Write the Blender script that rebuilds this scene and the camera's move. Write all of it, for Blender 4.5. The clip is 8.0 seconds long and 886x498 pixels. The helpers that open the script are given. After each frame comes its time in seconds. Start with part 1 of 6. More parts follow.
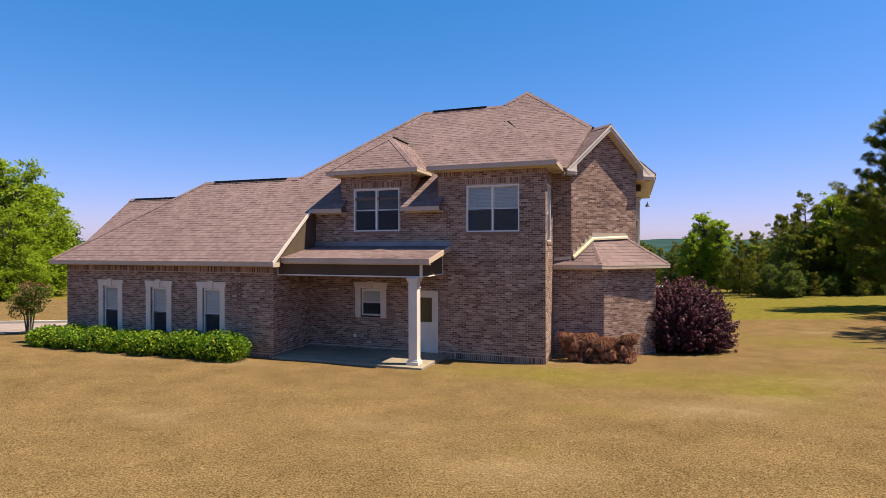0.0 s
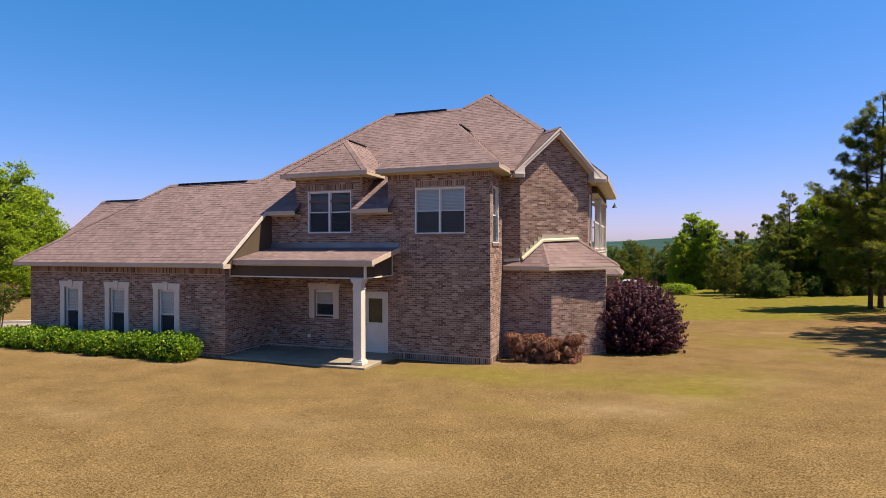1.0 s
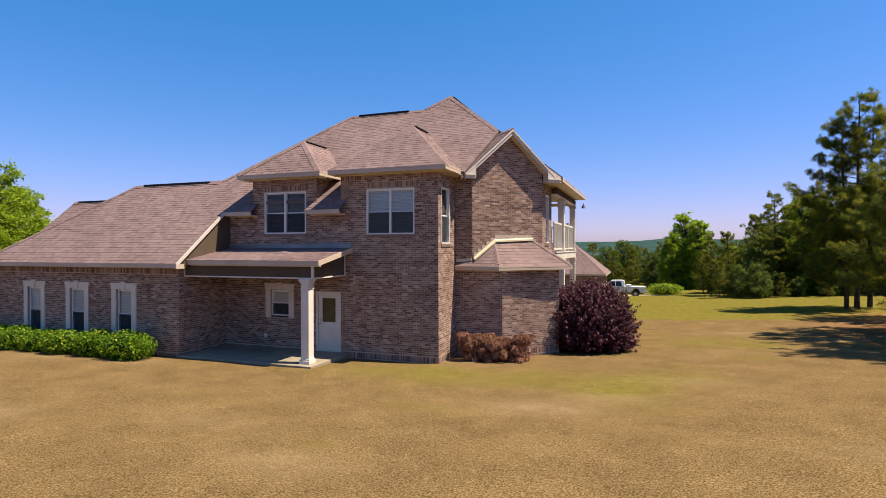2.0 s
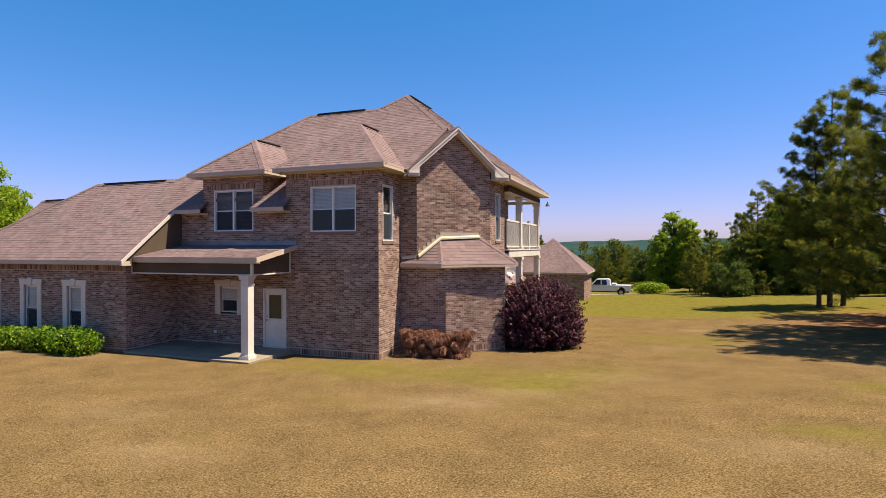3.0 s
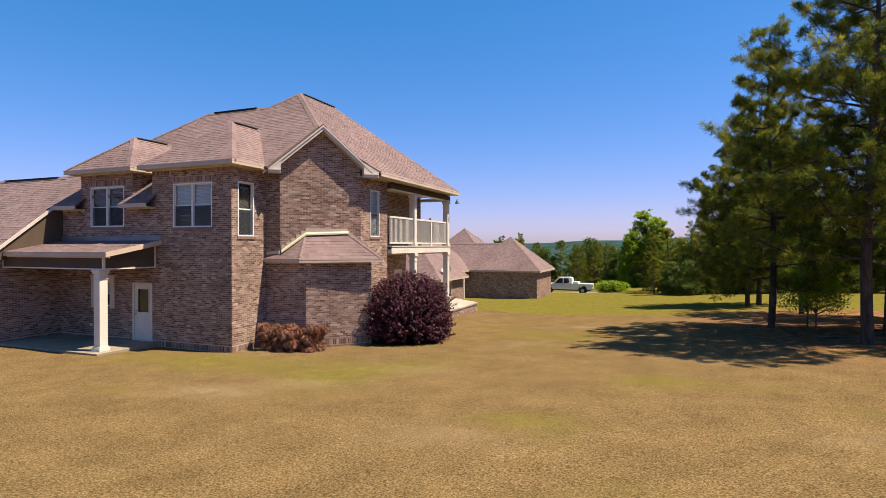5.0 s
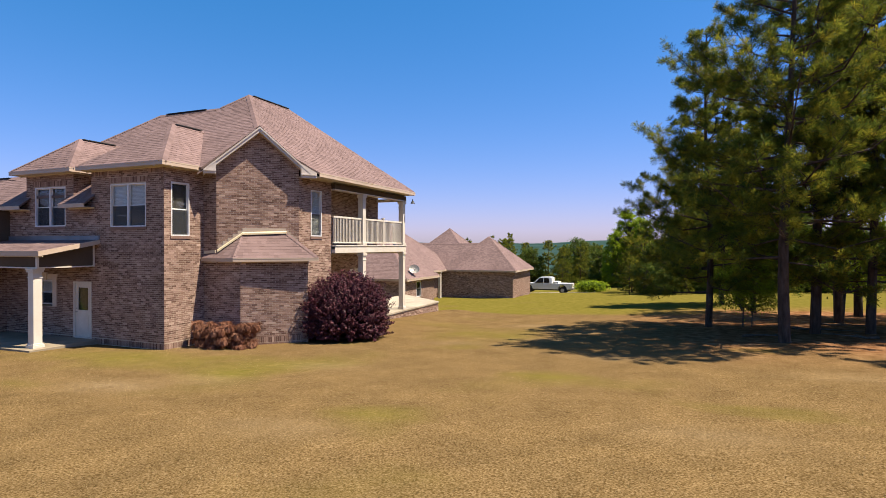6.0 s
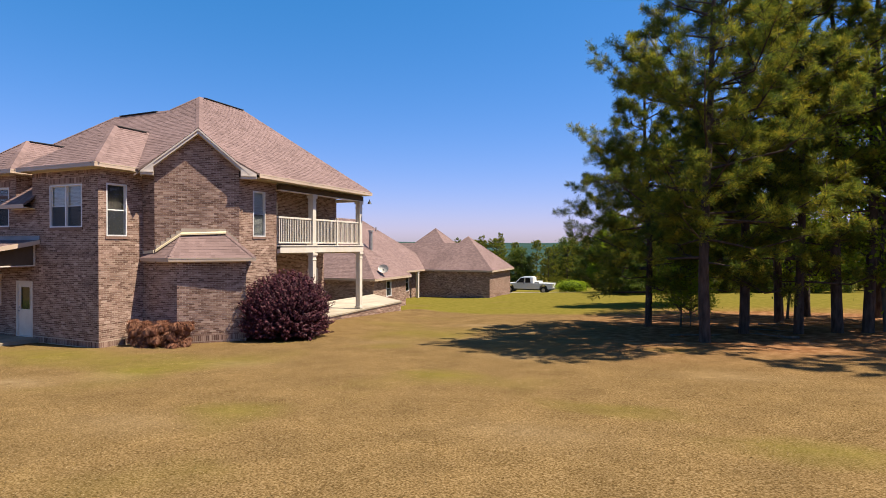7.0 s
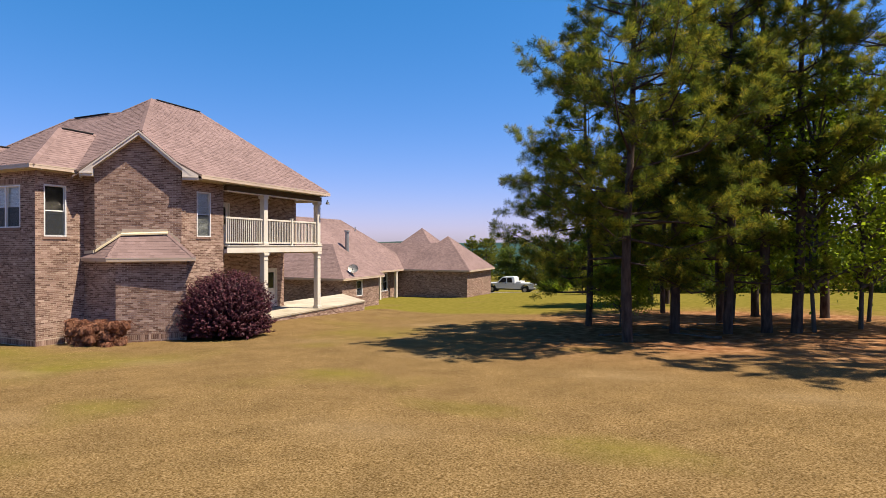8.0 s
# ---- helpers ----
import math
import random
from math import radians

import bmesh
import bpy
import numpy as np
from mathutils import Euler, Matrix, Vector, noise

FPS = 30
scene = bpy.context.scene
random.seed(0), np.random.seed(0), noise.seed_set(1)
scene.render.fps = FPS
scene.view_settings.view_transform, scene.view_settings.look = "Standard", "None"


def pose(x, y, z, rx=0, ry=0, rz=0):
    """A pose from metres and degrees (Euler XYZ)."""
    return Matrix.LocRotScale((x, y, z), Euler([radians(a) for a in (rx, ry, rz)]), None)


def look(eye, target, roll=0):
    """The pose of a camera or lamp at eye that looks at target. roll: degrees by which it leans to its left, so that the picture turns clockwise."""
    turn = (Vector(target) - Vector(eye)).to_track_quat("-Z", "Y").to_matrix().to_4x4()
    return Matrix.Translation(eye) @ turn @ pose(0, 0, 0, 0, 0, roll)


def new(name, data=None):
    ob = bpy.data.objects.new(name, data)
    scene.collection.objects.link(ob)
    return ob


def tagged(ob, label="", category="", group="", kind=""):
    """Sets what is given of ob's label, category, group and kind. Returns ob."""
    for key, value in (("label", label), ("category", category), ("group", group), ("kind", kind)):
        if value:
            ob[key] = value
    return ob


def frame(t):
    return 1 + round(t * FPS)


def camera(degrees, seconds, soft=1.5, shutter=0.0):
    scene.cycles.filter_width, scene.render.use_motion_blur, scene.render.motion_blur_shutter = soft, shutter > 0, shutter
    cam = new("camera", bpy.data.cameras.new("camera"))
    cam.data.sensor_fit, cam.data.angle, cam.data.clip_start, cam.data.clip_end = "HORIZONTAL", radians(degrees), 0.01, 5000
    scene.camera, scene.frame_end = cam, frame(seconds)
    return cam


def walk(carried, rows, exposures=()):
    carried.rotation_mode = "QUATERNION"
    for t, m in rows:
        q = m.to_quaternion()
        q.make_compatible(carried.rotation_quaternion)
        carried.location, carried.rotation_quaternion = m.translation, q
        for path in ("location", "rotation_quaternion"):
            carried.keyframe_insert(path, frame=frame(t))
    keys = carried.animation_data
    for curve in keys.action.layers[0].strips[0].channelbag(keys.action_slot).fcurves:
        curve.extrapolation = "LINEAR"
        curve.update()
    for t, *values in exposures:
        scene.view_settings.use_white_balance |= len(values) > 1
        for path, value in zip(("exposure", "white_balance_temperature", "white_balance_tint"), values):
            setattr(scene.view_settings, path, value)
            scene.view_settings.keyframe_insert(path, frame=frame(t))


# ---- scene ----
cam = camera(77.8, 8.0, 0.5)
PATH = [
    (0, (2.614, -17.399, 3.733), (1.959, -15.509, 3.727), -0.1),
    (0.5, (3.527, -17.219, 3.781), (2.868, -15.331, 3.772), -0.15),
    (1, (4.456, -17.028, 3.795), (3.786, -15.144, 3.788), -0.15),
    (1.5, (5.333, -16.83, 3.81), (4.655, -14.948, 3.804), -0.15),
    (3, (8.249, -16.019, 3.723), (7.547, -14.146, 3.714), -0.15),
    (3.5, (9.476, -15.634, 3.675), (8.765, -13.765, 3.665), -0.15),
    (4, (10.757, -15.205, 3.634), (10.037, -13.339, 3.625), -0.1),
    (4.5, (12.034, -14.76, 3.613), (11.304, -12.899, 3.602), -0.05),
    (6, (15.821, -13.695, 3.575), (15.066, -11.843, 3.563), 0.0),
    (6.5, (17.098, -13.307, 3.597), (16.334, -11.459, 3.584), 0.0),
    (7, (18.33, -12.895, 3.59), (17.556, -11.05, 3.577), 0.0),
    (7.5, (19.586, -12.449, 3.589), (18.801, -10.609, 3.576), 0.05),
    (8, (20.8, -12.018, 3.606), (20.007, -10.183, 3.592), 0.0),
]
walk(cam, [(t, look(eye, target, roll)) for t, eye, target, roll in PATH], [(0, 1.12), (8, 1.12)])

# ---- light ----
SUN_DIR = Vector((-0.52, -0.12, -1.0)).normalized()
world = bpy.data.worlds.new("sky")
world.use_nodes = True
scene.world = world
wt = world.node_tree
sky = wt.nodes.new("ShaderNodeTexSky")
sky.sky_type = "NISHITA"
sky.sun_disc = False
sky.sun_elevation = radians(61.9)
sky.sun_rotation = radians(77.6)
sky.air_density, sky.dust_density, sky.ozone_density, sky.altitude = 1.0, 0.6, 1.8, 100
bg = wt.nodes["Background"]
bg.inputs["Strength"].default_value = 0.0462
tint = wt.nodes.new("ShaderNodeMix")
tint.data_type, tint.blend_type = "RGBA", "MULTIPLY"
tint.inputs[0].default_value = 1.0
tint.inputs[7].default_value = (1.54, 1.37, 1.76, 1)
wt.links.new(sky.outputs[0], tint.inputs[6])
rich = wt.nodes.new("ShaderNodeHueSaturation")
rich.inputs["Hue"].default_value, rich.inputs["Saturation"].default_value = 0.489, 1.37
wt.links.new(tint.outputs[2], rich.inputs["Color"])
# summer haze: paler and warmer towards the horizon, deep blue overhead
split = wt.nodes.new("ShaderNodeSeparateColor")
join = wt.nodes.new("ShaderNodeCombineColor")
wt.links.new(rich.outputs[0], split.inputs[0])
for channel, (power, gain) in enumerate(((0.79, 1.16), (0.62, 1.66), (0.82, 1.42))):
    bend = wt.nodes.new("ShaderNodeMath")
    bend.operation, bend.inputs[1].default_value = "POWER", power
    scale_up = wt.nodes.new("ShaderNodeMath")
    scale_up.operation, scale_up.inputs[1].default_value = "MULTIPLY", gain
    wt.links.new(split.outputs[channel], bend.inputs[0])
    wt.links.new(bend.outputs[0], scale_up.inputs[0])
    wt.links.new(scale_up.outputs[0], join.inputs[channel])
wt.links.new(join.outputs[0], bg.inputs["Color"])
sun_data = bpy.data.lights.new("sun", "SUN")
sun_data.energy, sun_data.angle, sun_data.color = 5.0, radians(0.53), (1.0, 0.89, 0.71)
sun = new("sun", sun_data)
sun.matrix_world = Matrix.Translation((20, 0, 40)) @ SUN_DIR.to_track_quat("-Z", "Y").to_matrix().to_4x4()


# ---- materials ----
def ramp_of(nt, stops):
    r = nt.nodes.new("ShaderNodeValToRGB")
    els = r.color_ramp.elements
    while len(els) < len(stops):
        els.new(0.5)
    for e, (p, c) in zip(els, stops):
        e.position, e.color = p, (*c, 1)
    return r


def material(name, stops, scale=6.0, rough=0.8, by="noise", fine=60.0, bump=0.2, dist=0.01, metal=0.0, grime=0.25, stretch=(1, 1, 1), grime_scale=0.6, sheen=0.0):
    """A surface whose colour runs over the stops by noise, by island or by object, with broad stains and fine relief."""
    m = bpy.data.materials.new(name)
    m.use_nodes = True
    nt = m.node_tree
    p = nt.nodes["Principled BSDF"]
    geo = nt.nodes.new("ShaderNodeNewGeometry")
    mp = nt.nodes.new("ShaderNodeMapping")
    mp.inputs["Scale"].default_value = stretch
    nt.links.new(geo.outputs["Position"], mp.inputs["Vector"])

    def tex(sc, detail=4):
        n = nt.nodes.new("ShaderNodeTexNoise")
        n.inputs["Scale"].default_value, n.inputs["Detail"].default_value = sc, detail
        nt.links.new(mp.outputs[0], n.inputs["Vector"])
        return n
    r = ramp_of(nt, stops)
    if by == "island":
        nt.links.new(geo.outputs["Random Per Island"], r.inputs[0])
    elif by == "object":
        nt.links.new(nt.nodes.new("ShaderNodeObjectInfo").outputs["Random"], r.inputs[0])
    else:
        nt.links.new(tex(scale).outputs[0], r.inputs[0])
    broad, small = tex(grime_scale, 5), tex(fine, 3)
    rg = ramp_of(nt, [(0.3, (1 - grime,) * 3), (0.7, (1 + grime * 0.4,) * 3)])
    nt.links.new(broad.outputs[0], rg.inputs[0])
    rs = ramp_of(nt, [(0.25, (0.86,) * 3), (0.75, (1.1,) * 3)])
    nt.links.new(small.outputs[0], rs.inputs[0])
    col = r.outputs[0]
    for other in (rg, rs):
        mix = nt.nodes.new("ShaderNodeMix")
        mix.data_type, mix.blend_type = "RGBA", "MULTIPLY"
        mix.inputs[0].default_value = 1.0
        nt.links.new(col, mix.inputs[6])
        nt.links.new(other.outputs[0], mix.inputs[7])
        col = mix.outputs[2]
    nt.links.new(col, p.inputs["Base Color"])
    p.inputs["Roughness"].default_value, p.inputs["Metallic"].default_value = rough, metal
    if rough >= 0.85:
        p.inputs["Specular IOR Level"].default_value = 0.12
    if bump:
        b = nt.nodes.new("ShaderNodeBump")
        b.inputs["Strength"].default_value, b.inputs["Distance"].default_value = bump, dist
        nt.links.new(small.outputs[0], b.inputs["Height"])
        nt.links.new(b.outputs[0], p.inputs["Normal"])
    return m


def leafy(name, stops, through_light=0.35):
    """Foliage: colour by island, with light let through the leaf."""
    m = material(name, stops, by="island", rough=0.55, bump=0, grime=0.2, grime_scale=0.5, fine=3.0)
    nt = m.node_tree
    p = nt.nodes["Principled BSDF"]
    p.inputs["Specular IOR Level"].default_value = 0.2
    tr = nt.nodes.new("ShaderNodeBsdfTranslucent")
    nt.links.new(p.inputs["Base Color"].links[0].from_socket, tr.inputs["Color"])
    mix = nt.nodes.new("ShaderNodeMixShader")
    mix.inputs[0].default_value = through_light
    nt.links.new(p.outputs[0], mix.inputs[1])
    nt.links.new(tr.outputs[0], mix.inputs[2])
    nt.links.new(mix.outputs[0], nt.nodes["Material Output"].inputs[0])
    return m


BRICK_STOPS = [(0.0, (0.108, 0.06, 0.046)), (0.12, (0.152, 0.088, 0.067)), (0.4, (0.212, 0.13, 0.10)), (0.7, (0.27, 0.172, 0.134)), (0.93, (0.335, 0.222, 0.176)), (1.0, (0.43, 0.305, 0.245))]
M_BRICK = material("brick_mixed", BRICK_STOPS, by="island", rough=0.9, bump=0.35, dist=0.006, fine=70, grime=0.18)
M_BRICK_ONE = material("brick_single", BRICK_STOPS, by="object", rough=0.9, bump=0.35, dist=0.006, fine=70, grime=0.18)
M_MORTAR = material("mortar", [(0.3, (0.40, 0.315, 0.24)), (0.7, (0.50, 0.40, 0.31))], rough=0.95, fine=90, bump=0.3)
SHINGLE_STOPS = [(0.0, (0.156, 0.104, 0.096)), (0.5, (0.186, 0.125, 0.116)), (1.0, (0.214, 0.145, 0.135))]
M_SHINGLE = material("asphalt_shingle", SHINGLE_STOPS, by="island", rough=0.92, bump=0.4, dist=0.004, fine=130, grime=0.16, grime_scale=0.5)
M_SHINGLE_ONE = material("asphalt_shingle_single", SHINGLE_STOPS, by="object", rough=0.92, bump=0.4, dist=0.004, fine=130, grime=0.16, grime_scale=0.5)
M_DECK = material("roof_underlay", [(0.3, (0.12, 0.085, 0.075)), (0.7, (0.15, 0.105, 0.092))], rough=0.95)
M_VENT = material("ridge_vent_black", [(0.3, (0.016, 0.016, 0.016)), (0.7, (0.023, 0.022, 0.021))], rough=0.7)
M_TRIM = material("beige_trim_paint", [(0.3, (0.44, 0.335, 0.25)), (0.7, (0.49, 0.375, 0.285))], scale=2, rough=0.5, bump=0.05, grime=0.12)
M_SOFFIT = material("cream_soffit", [(0.3, (0.515, 0.445, 0.328)), (0.7, (0.546, 0.476, 0.367))], scale=2, rough=0.6, bump=0.05, grime=0.08)
M_WHITE = material("white_paint", [(0.3, (0.577, 0.515, 0.437)), (0.7, (0.624, 0.569, 0.491))], scale=3, rough=0.45, bump=0.04, grime=0.08)
M_CASING = material("painted_casing", [(0.3, (0.58, 0.485, 0.40)), (0.7, (0.64, 0.545, 0.455))], scale=3, rough=0.55, bump=0.05, grime=0.1)
M_VINYL = material("white_vinyl", [(0.3, (0.624, 0.608, 0.593)), (0.7, (0.655, 0.647, 0.632))], scale=3, rough=0.35, bump=0, grime=0.05)
M_RAKE = material("pale_rake_paint", [(0.3, (0.499, 0.429, 0.367)), (0.7, (0.546, 0.476, 0.413))], scale=2, rough=0.5, bump=0.05, grime=0.1)
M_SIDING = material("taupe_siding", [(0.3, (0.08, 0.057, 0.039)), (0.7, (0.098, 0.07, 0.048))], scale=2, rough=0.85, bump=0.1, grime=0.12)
M_TAN = material("tan_sheet_metal", [(0.3, (0.359, 0.281, 0.218)), (0.7, (0.406, 0.328, 0.257))], scale=2, rough=0.6, bump=0.05, grime=0.12)
M_STRIP = material("cream_strip", [(0.3, (0.60, 0.49, 0.30)), (0.7, (0.65, 0.53, 0.34))], scale=2, rough=0.6, bump=0.05, grime=0.1)
M_FLASH = material("grey_metal_flashing", [(0.3, (0.187, 0.195, 0.218)), (0.7, (0.234, 0.242, 0.265))], scale=2, rough=0.5, metal=0.4, bump=0.05)
M_CONCRETE = material("concrete", [(0.3, (0.359, 0.328, 0.281)), (0.7, (0.452, 0.413, 0.359))], scale=2.5, rough=0.9, fine=40, bump=0.25, grime=0.2)
M_PORCH = material("porch_concrete", [(0.3, (0.23, 0.185, 0.13)), (0.7, (0.30, 0.245, 0.175))], scale=2.5, rough=0.9, fine=40, bump=0.25, grime=0.2)
M_BLIND = material("white_blind", [(0.0, (0.759, 0.768, 0.737)), (1.0, (0.884, 0.895, 0.864))], by="island", rough=0.6, bump=0, grime=0.05)
# Same slats in dark green-grey: shade and leaf reflections put into the colour.
M_BLIND_DIM = material("blind_painted_dim", [(0.0, (0.07, 0.085, 0.07)), (1.0, (0.12, 0.135, 0.115))], by="island", rough=0.6, bump=0, grime=0.05)
M_SCREEN = material("insect_screen", [(0.3, (0.016, 0.020, 0.026)), (0.7, (0.022, 0.027, 0.034))], rough=0.8, bump=0)
M_SCREEN.node_tree.nodes["Principled BSDF"].inputs["Alpha"].default_value = 0.7
M_DARK = material("dim_room_tone", [(0.3, (0.039, 0.035, 0.031)), (0.7, (0.062, 0.058, 0.055))], rough=0.9)
M_METAL = material("galvanised_metal", [(0.3, (0.328, 0.312, 0.296)), (0.7, (0.406, 0.39, 0.367))], rough=0.5, metal=0.7, bump=0.05)
M_BLACK = material("black_plastic", [(0.3, (0.012, 0.012, 0.012)), (0.7, (0.023, 0.023, 0.023))], rough=0.5)
M_PAINT = material("white_car_paint", [(0.3, (0.608, 0.608, 0.608)), (0.7, (0.64, 0.64, 0.632))], rough=0.22, bump=0, grime=0.06)
M_RUBBER = material("tyre_rubber", [(0.3, (0.016, 0.016, 0.016)), (0.7, (0.027, 0.027, 0.025))], rough=0.85)
M_BARK = material("pine_bark", [(0.3, (0.039, 0.028, 0.022)), (0.6, (0.094, 0.066, 0.051)), (0.8, (0.14, 0.101, 0.078))], scale=9, rough=0.95, fine=35, bump=0.9, dist=0.03, stretch=(1, 1, 0.25))
M_BARK_GREY = material("grey_bark", [(0.3, (0.062, 0.053, 0.043)), (0.7, (0.133, 0.113, 0.094))], scale=8, rough=0.95, fine=30, bump=0.7, dist=0.02, stretch=(1, 1, 0.3))
M_NEEDLE = leafy("pine_needles", [(0.0, (0.054, 0.08925, 0.0171)), (0.4, (0.126, 0.1575, 0.0209)), (0.75, (0.228, 0.2258, 0.0228)), (1.0, (0.342, 0.2888, 0.0285))], 0.58)
M_LEAF = leafy("fresh_leaves", [(0.0, (0.156, 0.234, 0.0121)), (0.5, (0.264, 0.361, 0.0176)), (1.0, (0.39, 0.478, 0.0297))], 0.62)
M_LEAF_DARK = leafy("wood_leaves", [(0.0, (0.05, 0.085, 0.014)), (0.5, (0.095, 0.14, 0.02)), (0.8, (0.15, 0.195, 0.024)), (1.0, (0.215, 0.205, 0.034))], 0.55)
M_HEDGE = leafy("hedge_leaves", [(0.0, (0.035, 0.10, 0.004)), (0.5, (0.11, 0.21, 0.006)), (0.85, (0.20, 0.30, 0.010)), (1.0, (0.42, 0.42, 0.03))], 0.4)
M_PURPLE = leafy("purple_leaves", [(0.0, (0.03, 0.010, 0.014)), (0.5, (0.075, 0.020, 0.030)), (0.9, (0.13, 0.036, 0.05)), (1.0, (0.20, 0.075, 0.08))], 0.3)
# Near-black core tones: the shade inside the shrubs is put into the colour.
M_PURPLE_CORE = material("purple_painted_shade", [(0.3, (0.012, 0.005, 0.006)), (0.7, (0.023, 0.009, 0.012))], scale=12, rough=0.95, bump=0)
M_GREEN_CORE = material("green_painted_shade", [(0.3, (0.009, 0.02, 0.003)), (0.7, (0.02, 0.039, 0.006))], scale=12, rough=0.95, bump=0)
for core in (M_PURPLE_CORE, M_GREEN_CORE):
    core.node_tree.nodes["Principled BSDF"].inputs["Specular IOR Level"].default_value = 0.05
M_RUST = leafy("rust_foliage", [(0.0, (0.13, 0.05, 0.028)), (0.5, (0.23, 0.096, 0.055)), (1.0, (0.33, 0.165, 0.10))], 0.3)
M_GRASS = leafy("dry_grass_blades", [(0.0, (0.1575, 0.1026, 0.0342)), (0.35, (0.2025, 0.135, 0.0477)), (0.75, (0.288, 0.2007, 0.0846)), (0.95, (0.396, 0.2898, 0.1485)), (1.0, (0.1485, 0.1332, 0.0396))], 0.5)
M_GRASS.node_tree.nodes["Principled BSDF"].inputs["Specular IOR Level"].default_value = 0.03
M_NEEDLE.node_tree.nodes["Principled BSDF"].inputs["Specular IOR Level"].default_value = 0.1
M_GLASS = bpy.data.materials.new("window_glass")
M_GLASS.use_nodes = True
gp = M_GLASS.node_tree.nodes["Principled BSDF"]
gp.inputs["Base Color"].default_value = (0.92, 0.95, 0.96, 1)
gp.inputs["Roughness"].default_value, gp.inputs["IOR"].default_value, gp.inputs["Transmission Weight"].default_value = 0.02, 1.45, 1.0


def ground_material():
    m = material("dry_lawn", [(0.36, (0.07744, 0.04664, 0.01716)), (0.46, (0.1258, 0.0792, 0.03168)), (0.54, (0.1654, 0.1065, 0.04488)), (0.66, (0.2332, 0.1575, 0.07832))], scale=36, rough=0.95, fine=85, bump=0.3, dist=0.015, grime=0.22, grime_scale=1.1)
    nt = m.node_tree
    p = nt.nodes["Principled BSDF"]
    base = p.inputs["Base Color"].links[0].from_socket
    geo = nt.nodes.new("ShaderNodeNewGeometry")
    n = nt.nodes.new("ShaderNodeTexNoise")
    n.inputs["Scale"].default_value, n.inputs["Detail"].default_value = 0.22, 6
    nt.links.new(geo.outputs["Position"], n.inputs["Vector"])
    att = nt.nodes.new("ShaderNodeAttribute")
    att.attribute_name = "green"
    add = nt.nodes.new("ShaderNodeMath")
    add.operation = "ADD"
    nt.links.new(n.outputs[0], add.inputs[0])
    nt.links.new(att.outputs["Fac"], add.inputs[1])
    r = ramp_of(nt, [(0.60, (0, 0, 0)), (1.0, (1, 1, 1))])
    nt.links.new(add.outputs[0], r.inputs[0])
    mix = nt.nodes.new("ShaderNodeMix")
    mix.data_type = "RGBA"
    nt.links.new(r.outputs[0], mix.inputs[0])
    nt.links.new(base, mix.inputs[6])
    n2 = nt.nodes.new("ShaderNodeTexNoise")
    n2.inputs["Scale"].default_value, n2.inputs["Detail"].default_value = 3.0, 5
    nt.links.new(geo.outputs["Position"], n2.inputs["Vector"])
    rg = ramp_of(nt, [(0.3, (0.0966, 0.08464, 0.0138)), (0.7, (0.1518, 0.1205, 0.02576))])
    nt.links.new(n2.outputs[0], rg.inputs[0])
    nt.links.new(rg.outputs[0], mix.inputs[7])
    litter = nt.nodes.new("ShaderNodeAttribute")
    litter.attribute_name = "litter"
    mix2 = nt.nodes.new("ShaderNodeMix")
    mix2.data_type = "RGBA"
    rl = ramp_of(nt, [(0.3, (0.10, 0.043, 0.019)), (0.5, (0.175, 0.083, 0.04)), (0.7, (0.30, 0.165, 0.09))])
    nt.links.new(n2.outputs[0], rl.inputs[0])
    nt.links.new(litter.outputs["Fac"], mix2.inputs[0])
    nt.links.new(mix.outputs[2], mix2.inputs[6])
    nt.links.new(rl.outputs[0], mix2.inputs[7])
    bare = nt.nodes.new("ShaderNodeAttribute")
    bare.attribute_name = "bare"
    mixb = nt.nodes.new("ShaderNodeMix")
    mixb.data_type = "RGBA"
    rb = ramp_of(nt, [(0.3, (0.20, 0.137, 0.072)), (0.7, (0.265, 0.19, 0.108))])
    nt.links.new(n2.outputs[0], rb.inputs[0])
    nt.links.new(bare.outputs["Fac"], mixb.inputs[0])
    nt.links.new(mix2.outputs[2], mixb.inputs[6])
    nt.links.new(rb.outputs[0], mixb.inputs[7])
    # Distant woods: the blue-green cast of far haze is put into the colour.
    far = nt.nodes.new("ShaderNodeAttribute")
    far.attribute_name = "hazy_woods"
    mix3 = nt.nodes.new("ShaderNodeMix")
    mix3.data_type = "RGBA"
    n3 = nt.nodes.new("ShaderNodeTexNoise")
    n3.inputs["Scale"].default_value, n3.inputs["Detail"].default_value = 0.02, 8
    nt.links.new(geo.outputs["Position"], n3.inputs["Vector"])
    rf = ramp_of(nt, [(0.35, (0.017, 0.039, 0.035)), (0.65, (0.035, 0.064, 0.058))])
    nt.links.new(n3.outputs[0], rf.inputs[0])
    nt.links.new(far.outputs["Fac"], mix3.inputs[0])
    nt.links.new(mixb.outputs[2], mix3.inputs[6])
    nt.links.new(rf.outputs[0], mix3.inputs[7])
    nt.links.new(mix3.outputs[2], p.inputs["Base Color"])
    p.inputs["Specular IOR Level"].default_value = 0.0
    return m


